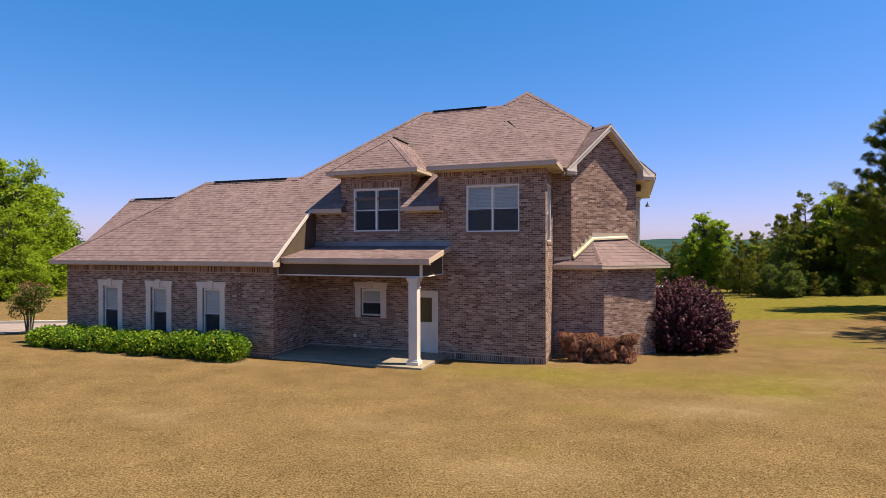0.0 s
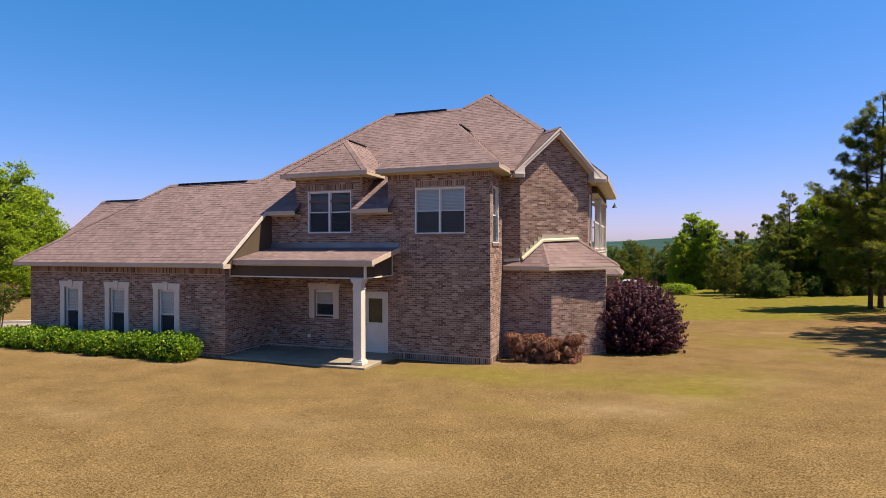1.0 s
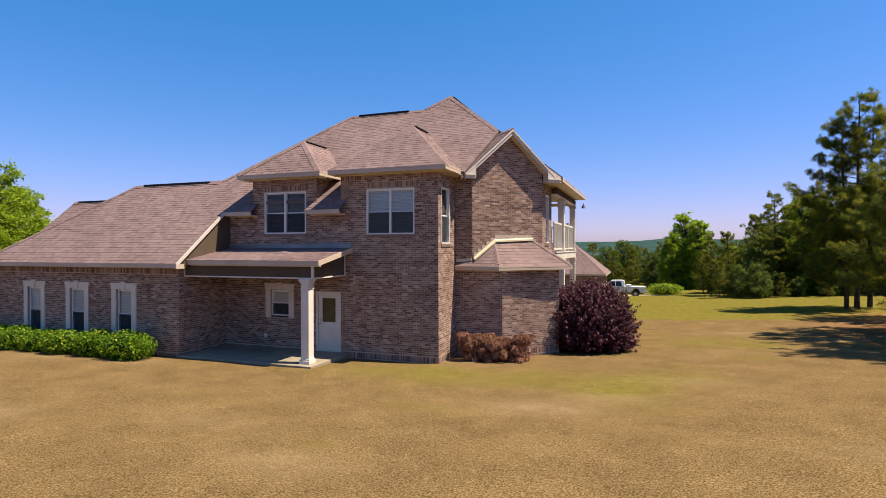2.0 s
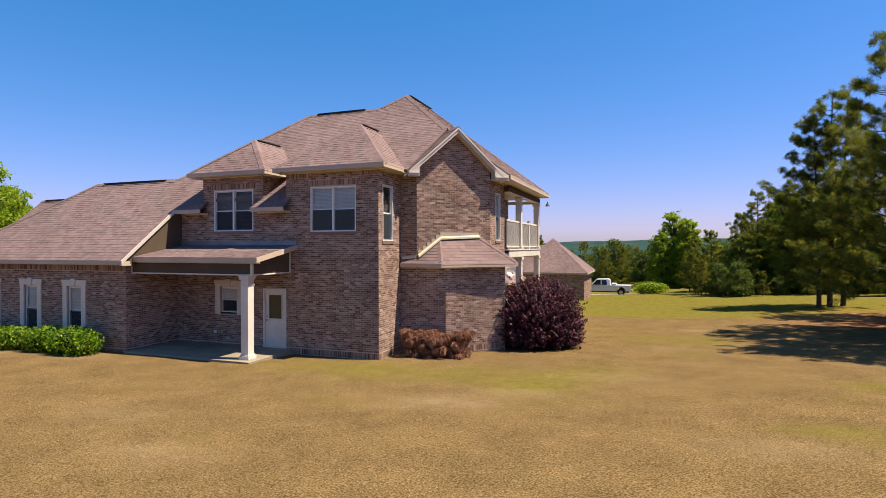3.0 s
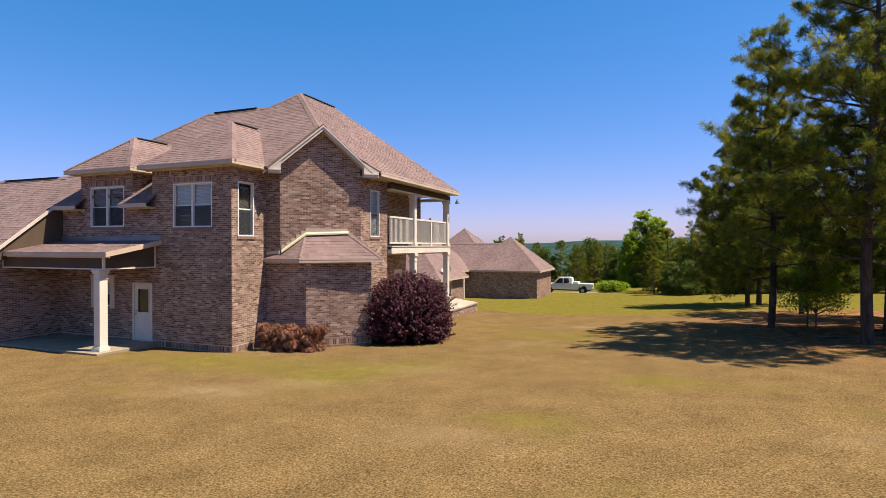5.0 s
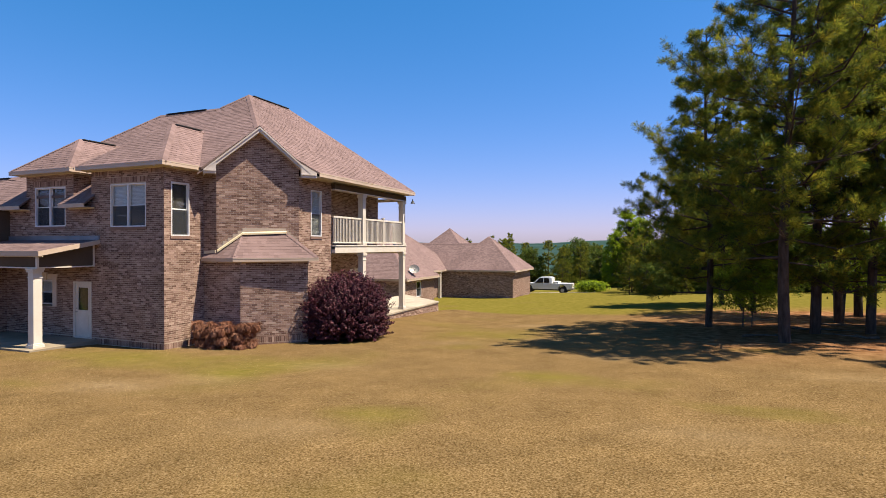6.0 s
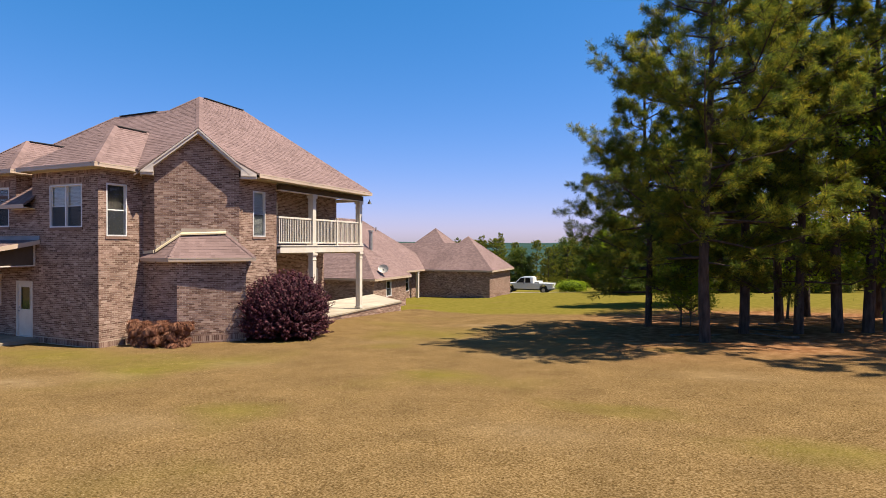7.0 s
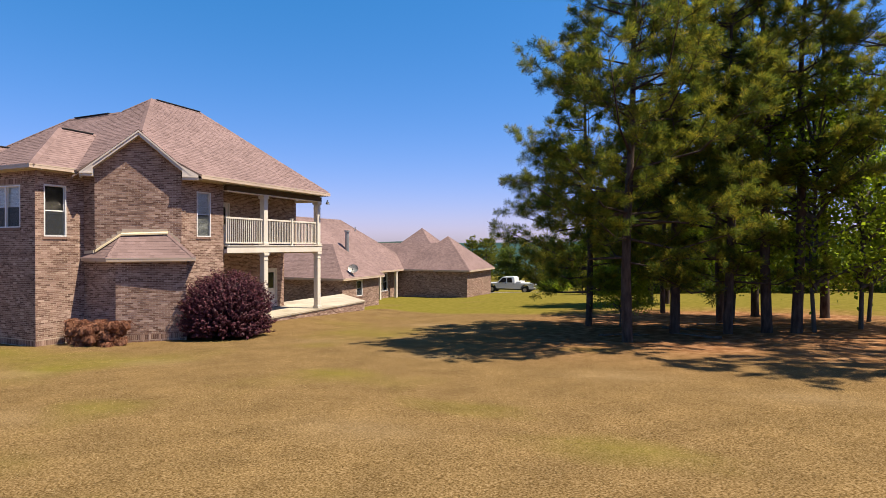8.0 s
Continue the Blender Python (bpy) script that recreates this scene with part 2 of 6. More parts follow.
# ---- mesh helpers ----
def fast_mesh(name, verts, faces, mat):
    """A mesh from arrays: verts (n, 3) and faces (m, k)."""
    me = bpy.data.meshes.new(name)
    m, k = faces.shape
    me.vertices.add(len(verts))
    me.vertices.foreach_set("co", verts.astype(np.float32).ravel())
    me.loops.add(m * k)
    me.loops.foreach_set("vertex_index", faces.astype(np.int32).ravel())
    me.polygons.add(m)
    me.polygons.foreach_set("loop_start", np.arange(0, m * k, k, dtype=np.int32))
    me.polygons.foreach_set("loop_total", np.full(m, k, dtype=np.int32))
    me.materials.append(mat)
    me.update(calc_edges=True)
    return me


class Mesh:
    """Collects boxes and polygons, then becomes one mesh object."""

    def __init__(self):
        self.v, self.f = [], []

    def poly(self, pts):
        n = len(self.v)
        self.v += [tuple(p) for p in pts]
        self.f.append(tuple(range(n, n + len(pts))))

    def hexa(self, a, b):
        """A solid between two matching loops, a below and b above (both counter-clockwise from above)."""
        n, k = len(self.v), len(a)
        self.v += [tuple(p) for p in a] + [tuple(p) for p in b]
        self.f.append(tuple(n + i for i in reversed(range(k))))
        self.f.append(tuple(n + k + i for i in range(k)))
        for i in range(k):
            j = (i + 1) % k
            self.f.append((n + i, n + j, n + k + j, n + k + i))

    def box(self, lo, hi, m=None):
        (x0, y0, z0), (x1, y1, z1) = lo, hi
        a = [Vector(p) for p in ((x0, y0, z0), (x1, y0, z0), (x1, y1, z0), (x0, y1, z0))]
        b = [Vector(p) for p in ((x0, y0, z1), (x1, y0, z1), (x1, y1, z1), (x0, y1, z1))]
        if m is not None:
            a, b = [m @ p for p in a], [m @ p for p in b]
        self.hexa(a, b)

    def tube(self, p, q, r0, r1, n=8, cap=True):
        p, q = Vector(p), Vector(q)
        w = (q - p).normalized()
        u = w.orthogonal().normalized()
        t = w.cross(u)
        ring = [(math.cos(2 * math.pi * i / n), math.sin(2 * math.pi * i / n)) for i in range(n)]
        k = len(self.v)
        self.v += [tuple(p + (u * c + t * s) * r0) for c, s in ring] + [tuple(q + (u * c + t * s) * r1) for c, s in ring]
        for i in range(n):
            j = (i + 1) % n
            self.f.append((k + i, k + j, k + n + j, k + n + i))
        if cap:
            self.f.append(tuple(k + i for i in reversed(range(n))))
            self.f.append(tuple(k + n + i for i in range(n)))

    def weld(self):
        """Joins vertices that share a place."""
        seen, new_id, v = {}, [], []
        for p in self.v:
            k = (round(p[0], 4), round(p[1], 4), round(p[2], 4))
            if k not in seen:
                seen[k] = len(v)
                v.append(p)
            new_id.append(seen[k])
        self.v, self.f = v, [tuple(new_id[i] for i in f) for f in self.f]
        return self

    def data(self, name, mat, smooth=False):
        me = bpy.data.meshes.new(name)
        me.from_pydata(self.v, [], self.f)
        me.materials.append(mat)
        if smooth:
            me.polygons.foreach_set("use_smooth", [True] * len(me.polygons))
        me.update()
        return me


def part(name, mesh, mat, parent=None, label="", kind="", smooth=False, bevel=0.0):
    me = mesh.data(name, mat, smooth) if isinstance(mesh, Mesh) else mesh
    if bevel:
        bm = bmesh.new()
        bm.from_mesh(me)
        bmesh.ops.bevel(bm, geom=bm.edges[:], offset=bevel, segments=1, affect="EDGES", clamp_overlap=True)
        bm.to_mesh(me)
        bm.free()
    ob = new(name, me)
    if parent is not None:
        ob.parent = parent
    return tagged(ob, label, "", "", kind)


def thing(name, label, category, at=(0, 0, 0), group="", kind="", rz=0.0):
    ob = new(name)
    ob.empty_display_size = 0.2
    ob.matrix_basis = pose(*at, 0, 0, rz)
    return tagged(ob, label, category, group, kind)


# ---- ground ----
def rise(x, y):
    """Height of the land."""
    sx = np.logaddexp(0, x * 0.8) / 0.8
    sx = 60 * np.tanh(sx / 60)
    yy = np.clip(y, -30, 200)
    z = (0.039 + 0.0009 * np.clip(yy, 0, 12)) * sx
    z = z + np.where(yy < 0, -0.045 * yy, -1.9 * np.tanh(yy / 38))
    z = z - 0.4 * np.clip((yy - 38) / 12, 0, 1) ** 2
    z = z + 0.27 * np.exp(-((x - 3.4) / 1.7) ** 2) * np.clip((yy - 6) / 3, 0, 1) * np.clip((22 - yy) / 4, 0, 1)
    r = np.hypot(x, y)
    z = z - 14 * np.clip((r - 75) / 150, 0, 1) ** 2
    a = np.arctan2(y, x)
    hills = 30 + 4 * np.sin(5 * a + 1) + 2 * np.sin(13 * a) + 1.2 * np.sin(37 * a + 2)
    z = z + hills * np.exp(-((r - 1300) / 320) ** 2)
    return z


def gz(x, y):
    return float(rise(np.float64(x), np.float64(y)))


def build_ground():
    near = np.arange(-40, 60.01, 0.5)
    step = np.cumsum(1.0 * 1.12 ** np.arange(44))
    xs = np.concatenate((-40 - step[::-1], near, 60 + step))
    ys = xs - 5
    gx, gy = np.meshgrid(xs, ys)
    z = rise(gx, gy)
    z = z + 0.015 * np.sin(gx * 1.3 + 0.7 * gy) * np.cos(0.9 * gy - 0.4 * gx)
    nx, ny = len(xs), len(ys)
    v = np.stack((gx, gy, z), -1).reshape(-1, 3)
    i = np.arange(nx * ny).reshape(ny, nx)
    f = np.stack((i[:-1, :-1], i[:-1, 1:], i[1:, 1:], i[1:, :-1]), -1).reshape(-1, 4)
    me = bpy.data.meshes.new("ground")
    me.from_pydata(v.tolist(), [], f.tolist())
    me.materials.append(ground_material())
    x, y = v[:, 0], v[:, 1]
    green = 0.60 * np.clip((y - 16.6 - 0.8 * np.sin(x * 0.35)) / 2.2, 0, 1) + 0.24 * np.exp(-((y + 1.6) / 1.9) ** 2) * np.clip((x + 9) / 5, 0, 1) * np.clip((9 - x) / 4, 0, 1) + 0.2 * np.exp(-(np.hypot(x - 8, y - 7) / 5) ** 2)
    for px, py, w in ((17.3, -3.2, 0.55), (13.2, -1.0, 0.4), (9.5, 3.0, 0.35), (24.5, -2.4, 0.5), (5.5, -3.0, 0.25), (20.3, -4.6, 0.45), (1.5, -5.5, 0.25), (-4.0, -6.2, 0.25), (11.0, -5.4, 0.3), (18.2, 4.6, 0.5)):
        green = green + 0.8 * w * np.exp(-(((x - px) / 1.3) ** 2 + ((y - py) / 0.6) ** 2))
    bare = np.zeros_like(x)
    for px, py, w in ((4.1, -5.05, 1.0), (5.6, -3.7, 0.5), (12.0, 5.6, 0.5), (9.0, 4.2, 0.4), (0.35, 0.75, 0.9), (-9.2, -3.3, 0.8), (-13.0, -3.9, 0.6), (-2.0, -8.0, 0.4), (10.0, -6.6, 0.5), (14.5, 2.2, 0.6), (16.4, -5.0, 0.5), (7.2, -1.2, 0.5), (19.5, 0.6, 0.5), (23.0, -0.5, 0.6), (1.0, -9.5, 0.5), (-6.5, -9.0, 0.5), (13.0, 8.4, 0.8), (10.4, 10.6, 0.7)):
        bare = bare + w * np.exp(-(((x - px) / 1.1) ** 2 + ((y - py) / 0.5) ** 2))
    litter = np.clip(1.6 * np.exp(-(((x - 22.0) / 7.0) ** 4 + ((y - 12.5) / 8.5) ** 4)) * (0.8 + 0.3 * np.sin(x * 1.1 + 0.6 * y) * np.cos(0.8 * y - 0.5 * x)), 0, 1)
    r = np.hypot(x, y)
    # Mask by distance for the haze-tinted colour of the wooded hills.
    hazy_woods = np.clip((r - 150) / 60, 0, 1)
    for nm, val in (("green", green), ("litter", litter * 0.9), ("hazy_woods", hazy_woods), ("bare", np.clip(bare, 0, 1) * 0.6)):
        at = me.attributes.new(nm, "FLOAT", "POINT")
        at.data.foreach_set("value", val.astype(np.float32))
    me.polygons.foreach_set("use_smooth", [True] * len(me.polygons))
    tagged(new("ground", me), "mown lawn of dry tan grass with green patches", "lawn", "", "structure")


build_ground()

# ---- house: walls ----
COURSE, BRICK_H, BRICK_L, JOINT = 0.0677, 0.0557, 0.192, 0.0117
house = thing("house", "two-storey brown brick house with brown shingle hip roofs", "house")


def brick_box(mesh, p0, d, n, s0, s1, z0, z1, proud):
    """One brick on a wall: its front and four sides."""
    a = p0 + d * s0
    b = p0 + d * s1
    o = n * proud
    i = n * -0.004
    k = len(mesh.v)
    for q in (a + i, b + i, a + o, b + o):
        mesh.v.append((q.x, q.y, z0))
        mesh.v.append((q.x, q.y, z1))
    mesh.f += [(k + 4, k + 6, k + 7, k + 5), (k, k + 4, k + 5, k + 1), (k + 6, k + 2, k + 3, k + 7), (k + 5, k + 7, k + 3, k + 1), (k, k + 2, k + 6, k + 4)]


def wall(name, start, end, z0, z1, holes=(), soldiers=(), peak=None, bricks=True, thick=0.2, label="", singles=None):
    """A brick wall from start to end, its outside to the right; holes are (s0, s1, low, high); soldiers are (low z, s0, s1)
    courses of upright bricks; peak is (s, z) of a gable top above z1. Returns the wall."""
    p0, p1 = Vector((*start, 0)), Vector((*end, 0))
    d = (p1 - p0).normalized()
    length = (p1 - p0).length
    n = Vector((d.y, -d.x, 0))
    body = Mesh()
    ss = sorted({0.0, length, *[h[0] for h in holes], *[h[1] for h in holes]})
    zs = sorted({z0, z1, *[h[2] for h in holes], *[h[3] for h in holes]})
    for a, b in zip(ss, ss[1:]):
        for lo, hi in zip(zs, zs[1:]):
            if any(h[0] < (a + b) / 2 < h[1] and h[2] < (lo + hi) / 2 < h[3] for h in holes):
                continue
            u, v = max(a, 0.004), min(b, length - 0.004)
            q = [p0 + d * u, p0 + d * v, p0 + d * v - n * thick, p0 + d * u - n * thick]
            body.hexa([(c.x, c.y, lo) for c in q], [(c.x, c.y, hi) for c in q])
    if peak:
        ps, pz = peak
        tri = [(0.0, z1), (length, z1), (ps, pz)]
        front = [(p0 + d * s) + Vector((0, 0, z)) for s, z in tri]
        back = [c - n * thick for c in front]
        k = len(body.v)
        body.v += [tuple(c) for c in front + back]
        body.f += [(k, k + 1, k + 2), (k + 5, k + 4, k + 3), (k + 1, k + 4, k + 5, k + 2), (k + 3, k, k + 2, k + 5)]
    ob = part(name, body.weld(), M_MORTAR, house, label)
    if not bricks:
        return ob
    rng = random.Random(name + str(start))
    work = Mesh()
    top = peak[1] if peak else z1
    rows = int((top - z0) / COURSE)

    def spans(lo, hi):
        if peak and hi > z1:
            k = (hi - z1) / (peak[1] - z1)
            out = [(peak[0] * k, length - (length - peak[0]) * k)]
        else:
            out = [(0.0, length)]
        for h in holes:
            if h[2] < hi - 0.01 and h[3] > lo + 0.01:
                out = [seg for a, b in out for seg in ((a, min(b, h[0])), (max(a, h[1]), b)) if seg[1] - seg[0] > 0.02]
        for z, a0, a1 in soldiers:
            if z < hi - 0.005 and z + 0.2 > lo + 0.005:
                out = [seg for a, b in out for seg in ((a, min(b, a0)), (max(a, a1), b)) if seg[1] - seg[0] > 0.02]
        return out
    for r in range(rows):
        lo = z0 + r * COURSE + 0.005
        hi = lo + BRICK_H
        shift = -(BRICK_L + JOINT) * (0.5 if r % 2 else 0.0) - rng.random() * 0.02
        for a, b in spans(lo, hi):
            s = shift + math.floor((a - shift) / (BRICK_L + JOINT)) * (BRICK_L + JOINT)
            while s < b:
                u, v = max(a, s), min(b, s + BRICK_L)
                if singles and v - u > BRICK_L - 0.001 and singles[0] < u and v < singles[1] and singles[2] < lo and hi < singles[3]:
                    c = p0 + d * u
                    one = new("brick", BRICK_MESH)
                    one.parent = ob
                    one.matrix_basis = Matrix(((d.x, n.x, 0, c.x), (d.y, n.y, 0, c.y), (0, 0, 1, lo), (0, 0, 0, 1))) @ Matrix.Diagonal((1, rng.uniform(0.002, 0.004) / 0.014, 1, 1))
                elif v - u > 0.02:
                    brick_box(work, p0, d, n, u, v, lo, hi, rng.uniform(0.0015, 0.0045))
                s += BRICK_L + JOINT
    for z, a0, a1 in soldiers:
        s = a0
        while s < a1 - 0.02:
            brick_box(work, p0, d, n, s + 0.005, min(a1, s + 0.0625), z + 0.005, z + 0.195, rng.uniform(0.002, 0.005))
            s += COURSE
    part("brickwork", work, M_BRICK, ob, "", "stuff")
    return ob


def one_brick():
    bm = bmesh.new()
    bmesh.ops.create_cube(bm, size=1.0, matrix=Matrix.Translation((BRICK_L / 2, 0.005, BRICK_H / 2)) @ Matrix.Diagonal((BRICK_L, 0.018, BRICK_H, 1)))
    bmesh.ops.bevel(bm, geom=bm.edges[:], offset=0.0025, segments=1, affect="EDGES")
    me = bpy.data.meshes.new("brick")
    bm.to_mesh(me)
    bm.free()
    me.materials.append(M_BRICK_ONE)
    return me


BRICK_MESH = one_brick()
Z_BASE = -0.5
# south front: ground floor, the dormer, and the block with the large window
wall("wall_south", (-8.6, 0), (0, 0), Z_BASE, 5.2,
     [(1.95, 3.05, 1.28, 2.36), (4.02, 5.0, 0.18, 2.25), (1.84, 3.6, 4.3, 5.2), (6.01, 7.77, 4.24, 5.2)],
     [(0.02, 3.1 - 3.1, 4.0), (0.02, 5.02, 8.6)], label="shaded brown brick wall with porch door and windows", singles=(7.3, 8.6, 0.22, 2.2))
wall("wall_dormer", (-7.28, 0), (-4.56, 0), 5.2, 6.3, [(0.52, 2.28, 5.2, 5.79)], [(5.82, 0.4, 2.4)])
wall("wall_block", (-3.59, 0), (0, 0), 5.2, 6.3, [(1.0, 2.76, 5.2, 5.76)], [(5.8, 0.9, 2.86), (6.08, 0, 0.9), (6.08, 2.86, 3.59)])
wall("wall_dormer_side", (-4.56, 0), (-4.56, 1.3), 4.9, 6.3)
wall("wall_block_side", (-3.59, 1.3), (-3.59, 0), 4.9, 6.3)
wall("wall_dormer_side", (-7.28, 1.3), (-7.28, 0), 4.9, 6.3)
# east side: narrow return with window, shaded return, diagonal gable, long side to the balcony
wall("wall_east_return", (0, 0), (0, 1.72), Z_BASE, 6.3, [(0.29, 1.07, 3.92, 5.79)], [(0.02, 0, 1.72)], singles=(0, 1.72, 0.22, 1.3))
wall("wall_inner_return", (0, 1.72), (0.62, 1.72), 3.01, 6.3)
wall("wall_gable", (0.62, 1.72), (2.7, 3.8), 2.6, 6.6, (), (), (1.47, 7.88), label="sunlit diagonal brick gable wall")
wall("wall_east_side", (2.7, 3.8), (2.7, 5.98), Z_BASE, 6.25, [(0.75, 1.48, 3.95, 5.8)], [(0.15, 0, 2.18)])
wall("wall_balcony_return", (2.7, 5.98), (0.35, 5.98), Z_BASE, 6.25)
wall("wall_balcony_back", (1.2, 5.98), (1.2, 12.75), 3.25, 6.25, [(0.97, 1.87, 3.56, 5.6)])
wall("wall_under_balcony", (0.35, 5.98), (0.35, 12.75), Z_BASE, 3.25, [(5.3, 6.2, 0.25, 2.35)])
wall("wall_north", (0.35, 12.75), (-8.6, 12.75), Z_BASE, 6.2, bricks=False)
wall("wall_balcony_end", (1.2, 12.75), (0.35, 12.75), 3.25, 6.2, bricks=False)
# bay: its front runs parallel to the diagonal gable above it
wall("wall_bay_south", (0, 1.72), (1.67, 1.78), Z_BASE, 3.0, (), [(0.05, 0, 1.67)])
wall("wall_bay_front", (1.67, 1.78), (3.36, 3.45), Z_BASE, 3.0, (), [(0.05, 0, 2.37)])
wall("wall_bay_side", (3.36, 3.45), (2.7, 4.11), Z_BASE, 3.0)
# low wing
WX0, WX1, WY = -17.93, -8.55, -2.2
CASED = (-15.68, -13.38, -11.06)
wall("wall_wing_south", (WX0, WY), (WX1, WY), Z_BASE, 3.12, [(c - 0.37 - WX0, c + 0.37 - WX0, 0.62, 2.32) for c in CASED], [(0.02, 0, WX1 - WX0), (2.9, 0, WX1 - WX0)], label="shaded brick wall of the low wing with three tall windows")
wall("wall_wing_east", (WX1, WY), (WX1, 0), Z_BASE, 3.12, (), [(0.02, 0, 2.2)])
wall("wall_wing_west", (WX0, 4.7), (WX0, WY), Z_BASE, 3.12, bricks=False)
wall("wall_wing_north", (-8.6, 4.7), (WX0, 4.7), Z_BASE, 3.12, bricks=False)
wall("wall_west", (-8.6, 12.75), (-8.6, 0.2), Z_BASE, 5.0, bricks=False)


# ---- house: roofs ----
def scan(poly, v):
    """Where a polygon in (u, v) is crossed at height v: sorted pairs of u."""
    hits = []
    for (u0, v0), (u1, v1) in zip(poly, poly[1:] + poly[:1]):
        if (v0 <= v < v1) or (v1 <= v < v0):
            hits.append(u0 + (u1 - u0) * (v - v0) / (v1 - v0))
    hits.sort()
    return list(zip(hits[::2], hits[1::2]))


def slope(plan, height, up, parent=None, exposure=0.143, mat=None, tabs=True, single=False):
    """A shingled roof slope over a plan polygon; height gives z at (x, y) and up is the plan direction that climbs."""
    up = Vector((*up, 0)).normalized()
    along = Vector((up.y, -up.x, 0))
    area = sum(a[0] * b[1] - b[0] * a[1] for a, b in zip(plan, plan[1:] + plan[:1]))
    plan = plan if area > 0 else plan[::-1]
    deck = Mesh()
    k = len(plan)
    deck.hexa([(x, y, height(x, y) - 0.07) for x, y in plan], [(x, y, height(x, y)) for x, y in plan])
    ob = part("roof_slope", deck, M_DECK, parent or house)
    if not tabs:
        return ob
    uv = [(Vector((x, y, 0)).dot(along), Vector((x, y, 0)).dot(up)) for x, y in plan]
    v0, v1 = min(q[1] for q in uv), max(q[1] for q in uv)
    base = up * v0
    g = height(up.x, up.y) - height(0, 0)
    step = exposure / math.sqrt(1 + g * g)
    nrm = Vector((-up.x * g, -up.y * g, 1)).normalized()
    rng = random.Random(str(plan[0]) + str(k))
    work = Mesh()
    rows = int((v1 - v0) / step) + 1
    for r in range(rows):
        lo, hi = v0 + r * step, min(v0 + (r + 1) * step, v1)
        a, b = scan(uv, lo + 1e-4), scan(uv, hi - 1e-4)
        if len(a) != len(b):
            a = b = scan(uv, (lo + hi) / 2)
        for (l0, r0), (l1, r1) in zip(a, b):
            cuts = [0.0]
            span = max(r0 - l0, r1 - l1)
            if span < 0.03:
                continue
            while cuts[-1] < span:
                cuts.append(cuts[-1] + rng.choice((0.10, 0.14, 0.18, 0.24) if not single else (0.17, 0.25, 0.33, 0.42)) * rng.uniform(0.9, 1.1))
            left, right = min(l0, l1), max(r0, r1)
            for c0, c1 in zip(cuts, cuts[1:]):
                q = []
                for u, v, lim in ((left + c0, lo, (l0, r0)), (left + c1, lo, (l0, r0)), (left + c1, hi, (l1, r1)), (left + c0, hi, (l1, r1))):
                    u = min(max(u, lim[0]), lim[1])
                    w = along * u + up * v
                    q.append(Vector((w.x, w.y, height(w.x, w.y))))
                if (q[1] - q[0]).length < 0.01 and (q[2] - q[3]).length < 0.01:
                    continue
                t0 = rng.uniform(0.005, 0.013)
                t1 = 0.003
                p = [q[0] + nrm * t0, q[1] + nrm * t0, q[2] + nrm * t1, q[3] + nrm * t1]
                sheet = Mesh() if single else work
                n = len(sheet.v)
                sheet.v += [tuple(c) for c in p + [q[0], q[1]]]
                sheet.f += [(n, n + 1, n + 2, n + 3), (n + 4, n + 5, n + 1, n)]
                if single:
                    part("shingle", sheet, M_SHINGLE_ONE, ob)
    if not single:
        part("shingles", work, mat or M_SHINGLE, ob, "", "stuff")
    return ob


def cap(p, q, width=0.14, parent=None):
    """Cap shingles along a hip or ridge from p to q."""
    p, q = Vector(p), Vector(q)
    d = (q - p).normalized()
    if d.z > 0.1:
        p = p + d * 0.09
    elif d.z < -0.1:
        q = q - d * 0.09
    side = d.cross(Vector((0, 0, 1))).normalized()
    length = (q - p).length
    rng = random.Random(str(tuple(p)))
    work = Mesh()
    s = 0.0
    while s < length:
        e = min(s + 0.15, length)
        t = rng.uniform(0.016, 0.02)
        a, b = p + d * s, p + d * e
        drop = Vector((0, 0, -width * (PITCH if abs(d.z) < 0.05 else 0.58)))
        up = Vector((0, 0, 1))
        q0 = [a + side * width + drop + up * t, a + up * (t + 0.006), a - side * width + drop + up * t]
        q1 = [b + side * width + drop + up * t * 0.6, b + up * (t * 0.6 + 0.006), b - side * width + drop + up * t * 0.6]
        n = len(work.v)
        work.v += [tuple(c) for c in q0 + q1] + [tuple(c - up * 0.025) for c in q0]
        work.f += [(n, n + 3, n + 4, n + 1), (n + 1, n + 4, n + 5, n + 2), (n + 6, n, n + 1, n + 7), (n + 7, n + 1, n + 2, n + 8)]
        s += 0.15
    part("hip_cap", work, M_SHINGLE, parent or house, "", "stuff")


def eave(p, q, out, z, overhang=0.42, board=0.135, soffit=True):
    """Fascia board along an eave edge from p to q, its face towards out, and the soffit behind it."""
    p, q, o = Vector((*p, 0)), Vector((*q, 0)), Vector((*out, 0)).normalized()
    fb = Mesh()

    def solid(mesh, o0, o1, za, zb):
        a = [p + o * o0, q + o * o0, q + o * o1, p + o * o1]
        if (q - p).cross(o).z < 0:
            a = a[::-1]
        mesh.hexa([(c.x, c.y, za) for c in a], [(c.x, c.y, zb) for c in a])
    solid(fb, -0.02, 0.004, z - board, z - 0.005)
    solid(fb, 0.0045, 0.010, z - 0.035, z + 0.006)
    part("fascia", fb, M_TRIM, house)
    if soffit:
        sf = Mesh()
        lift = 0.003 if abs(o.x) > 0.5 else 0.0
        solid(sf, -overhang, -0.026, z - board + 0.004 + lift, z - board + 0.02 + lift)
        solid(sf, -overhang + 0.0, -overhang + 0.025, z - board - 0.03, z - board + 0.003)
        part("soffit", sf, M_SOFFIT, house)


PITCH = 0.825
def z_south(x, y): return 10.36 - PITCH * (5.97 - y)
def z_east(x, y): return 10.36 - 0.785 * (x + 1.65)
def z_west(x, y): return 10.36 + PITCH * (x + 1.65)
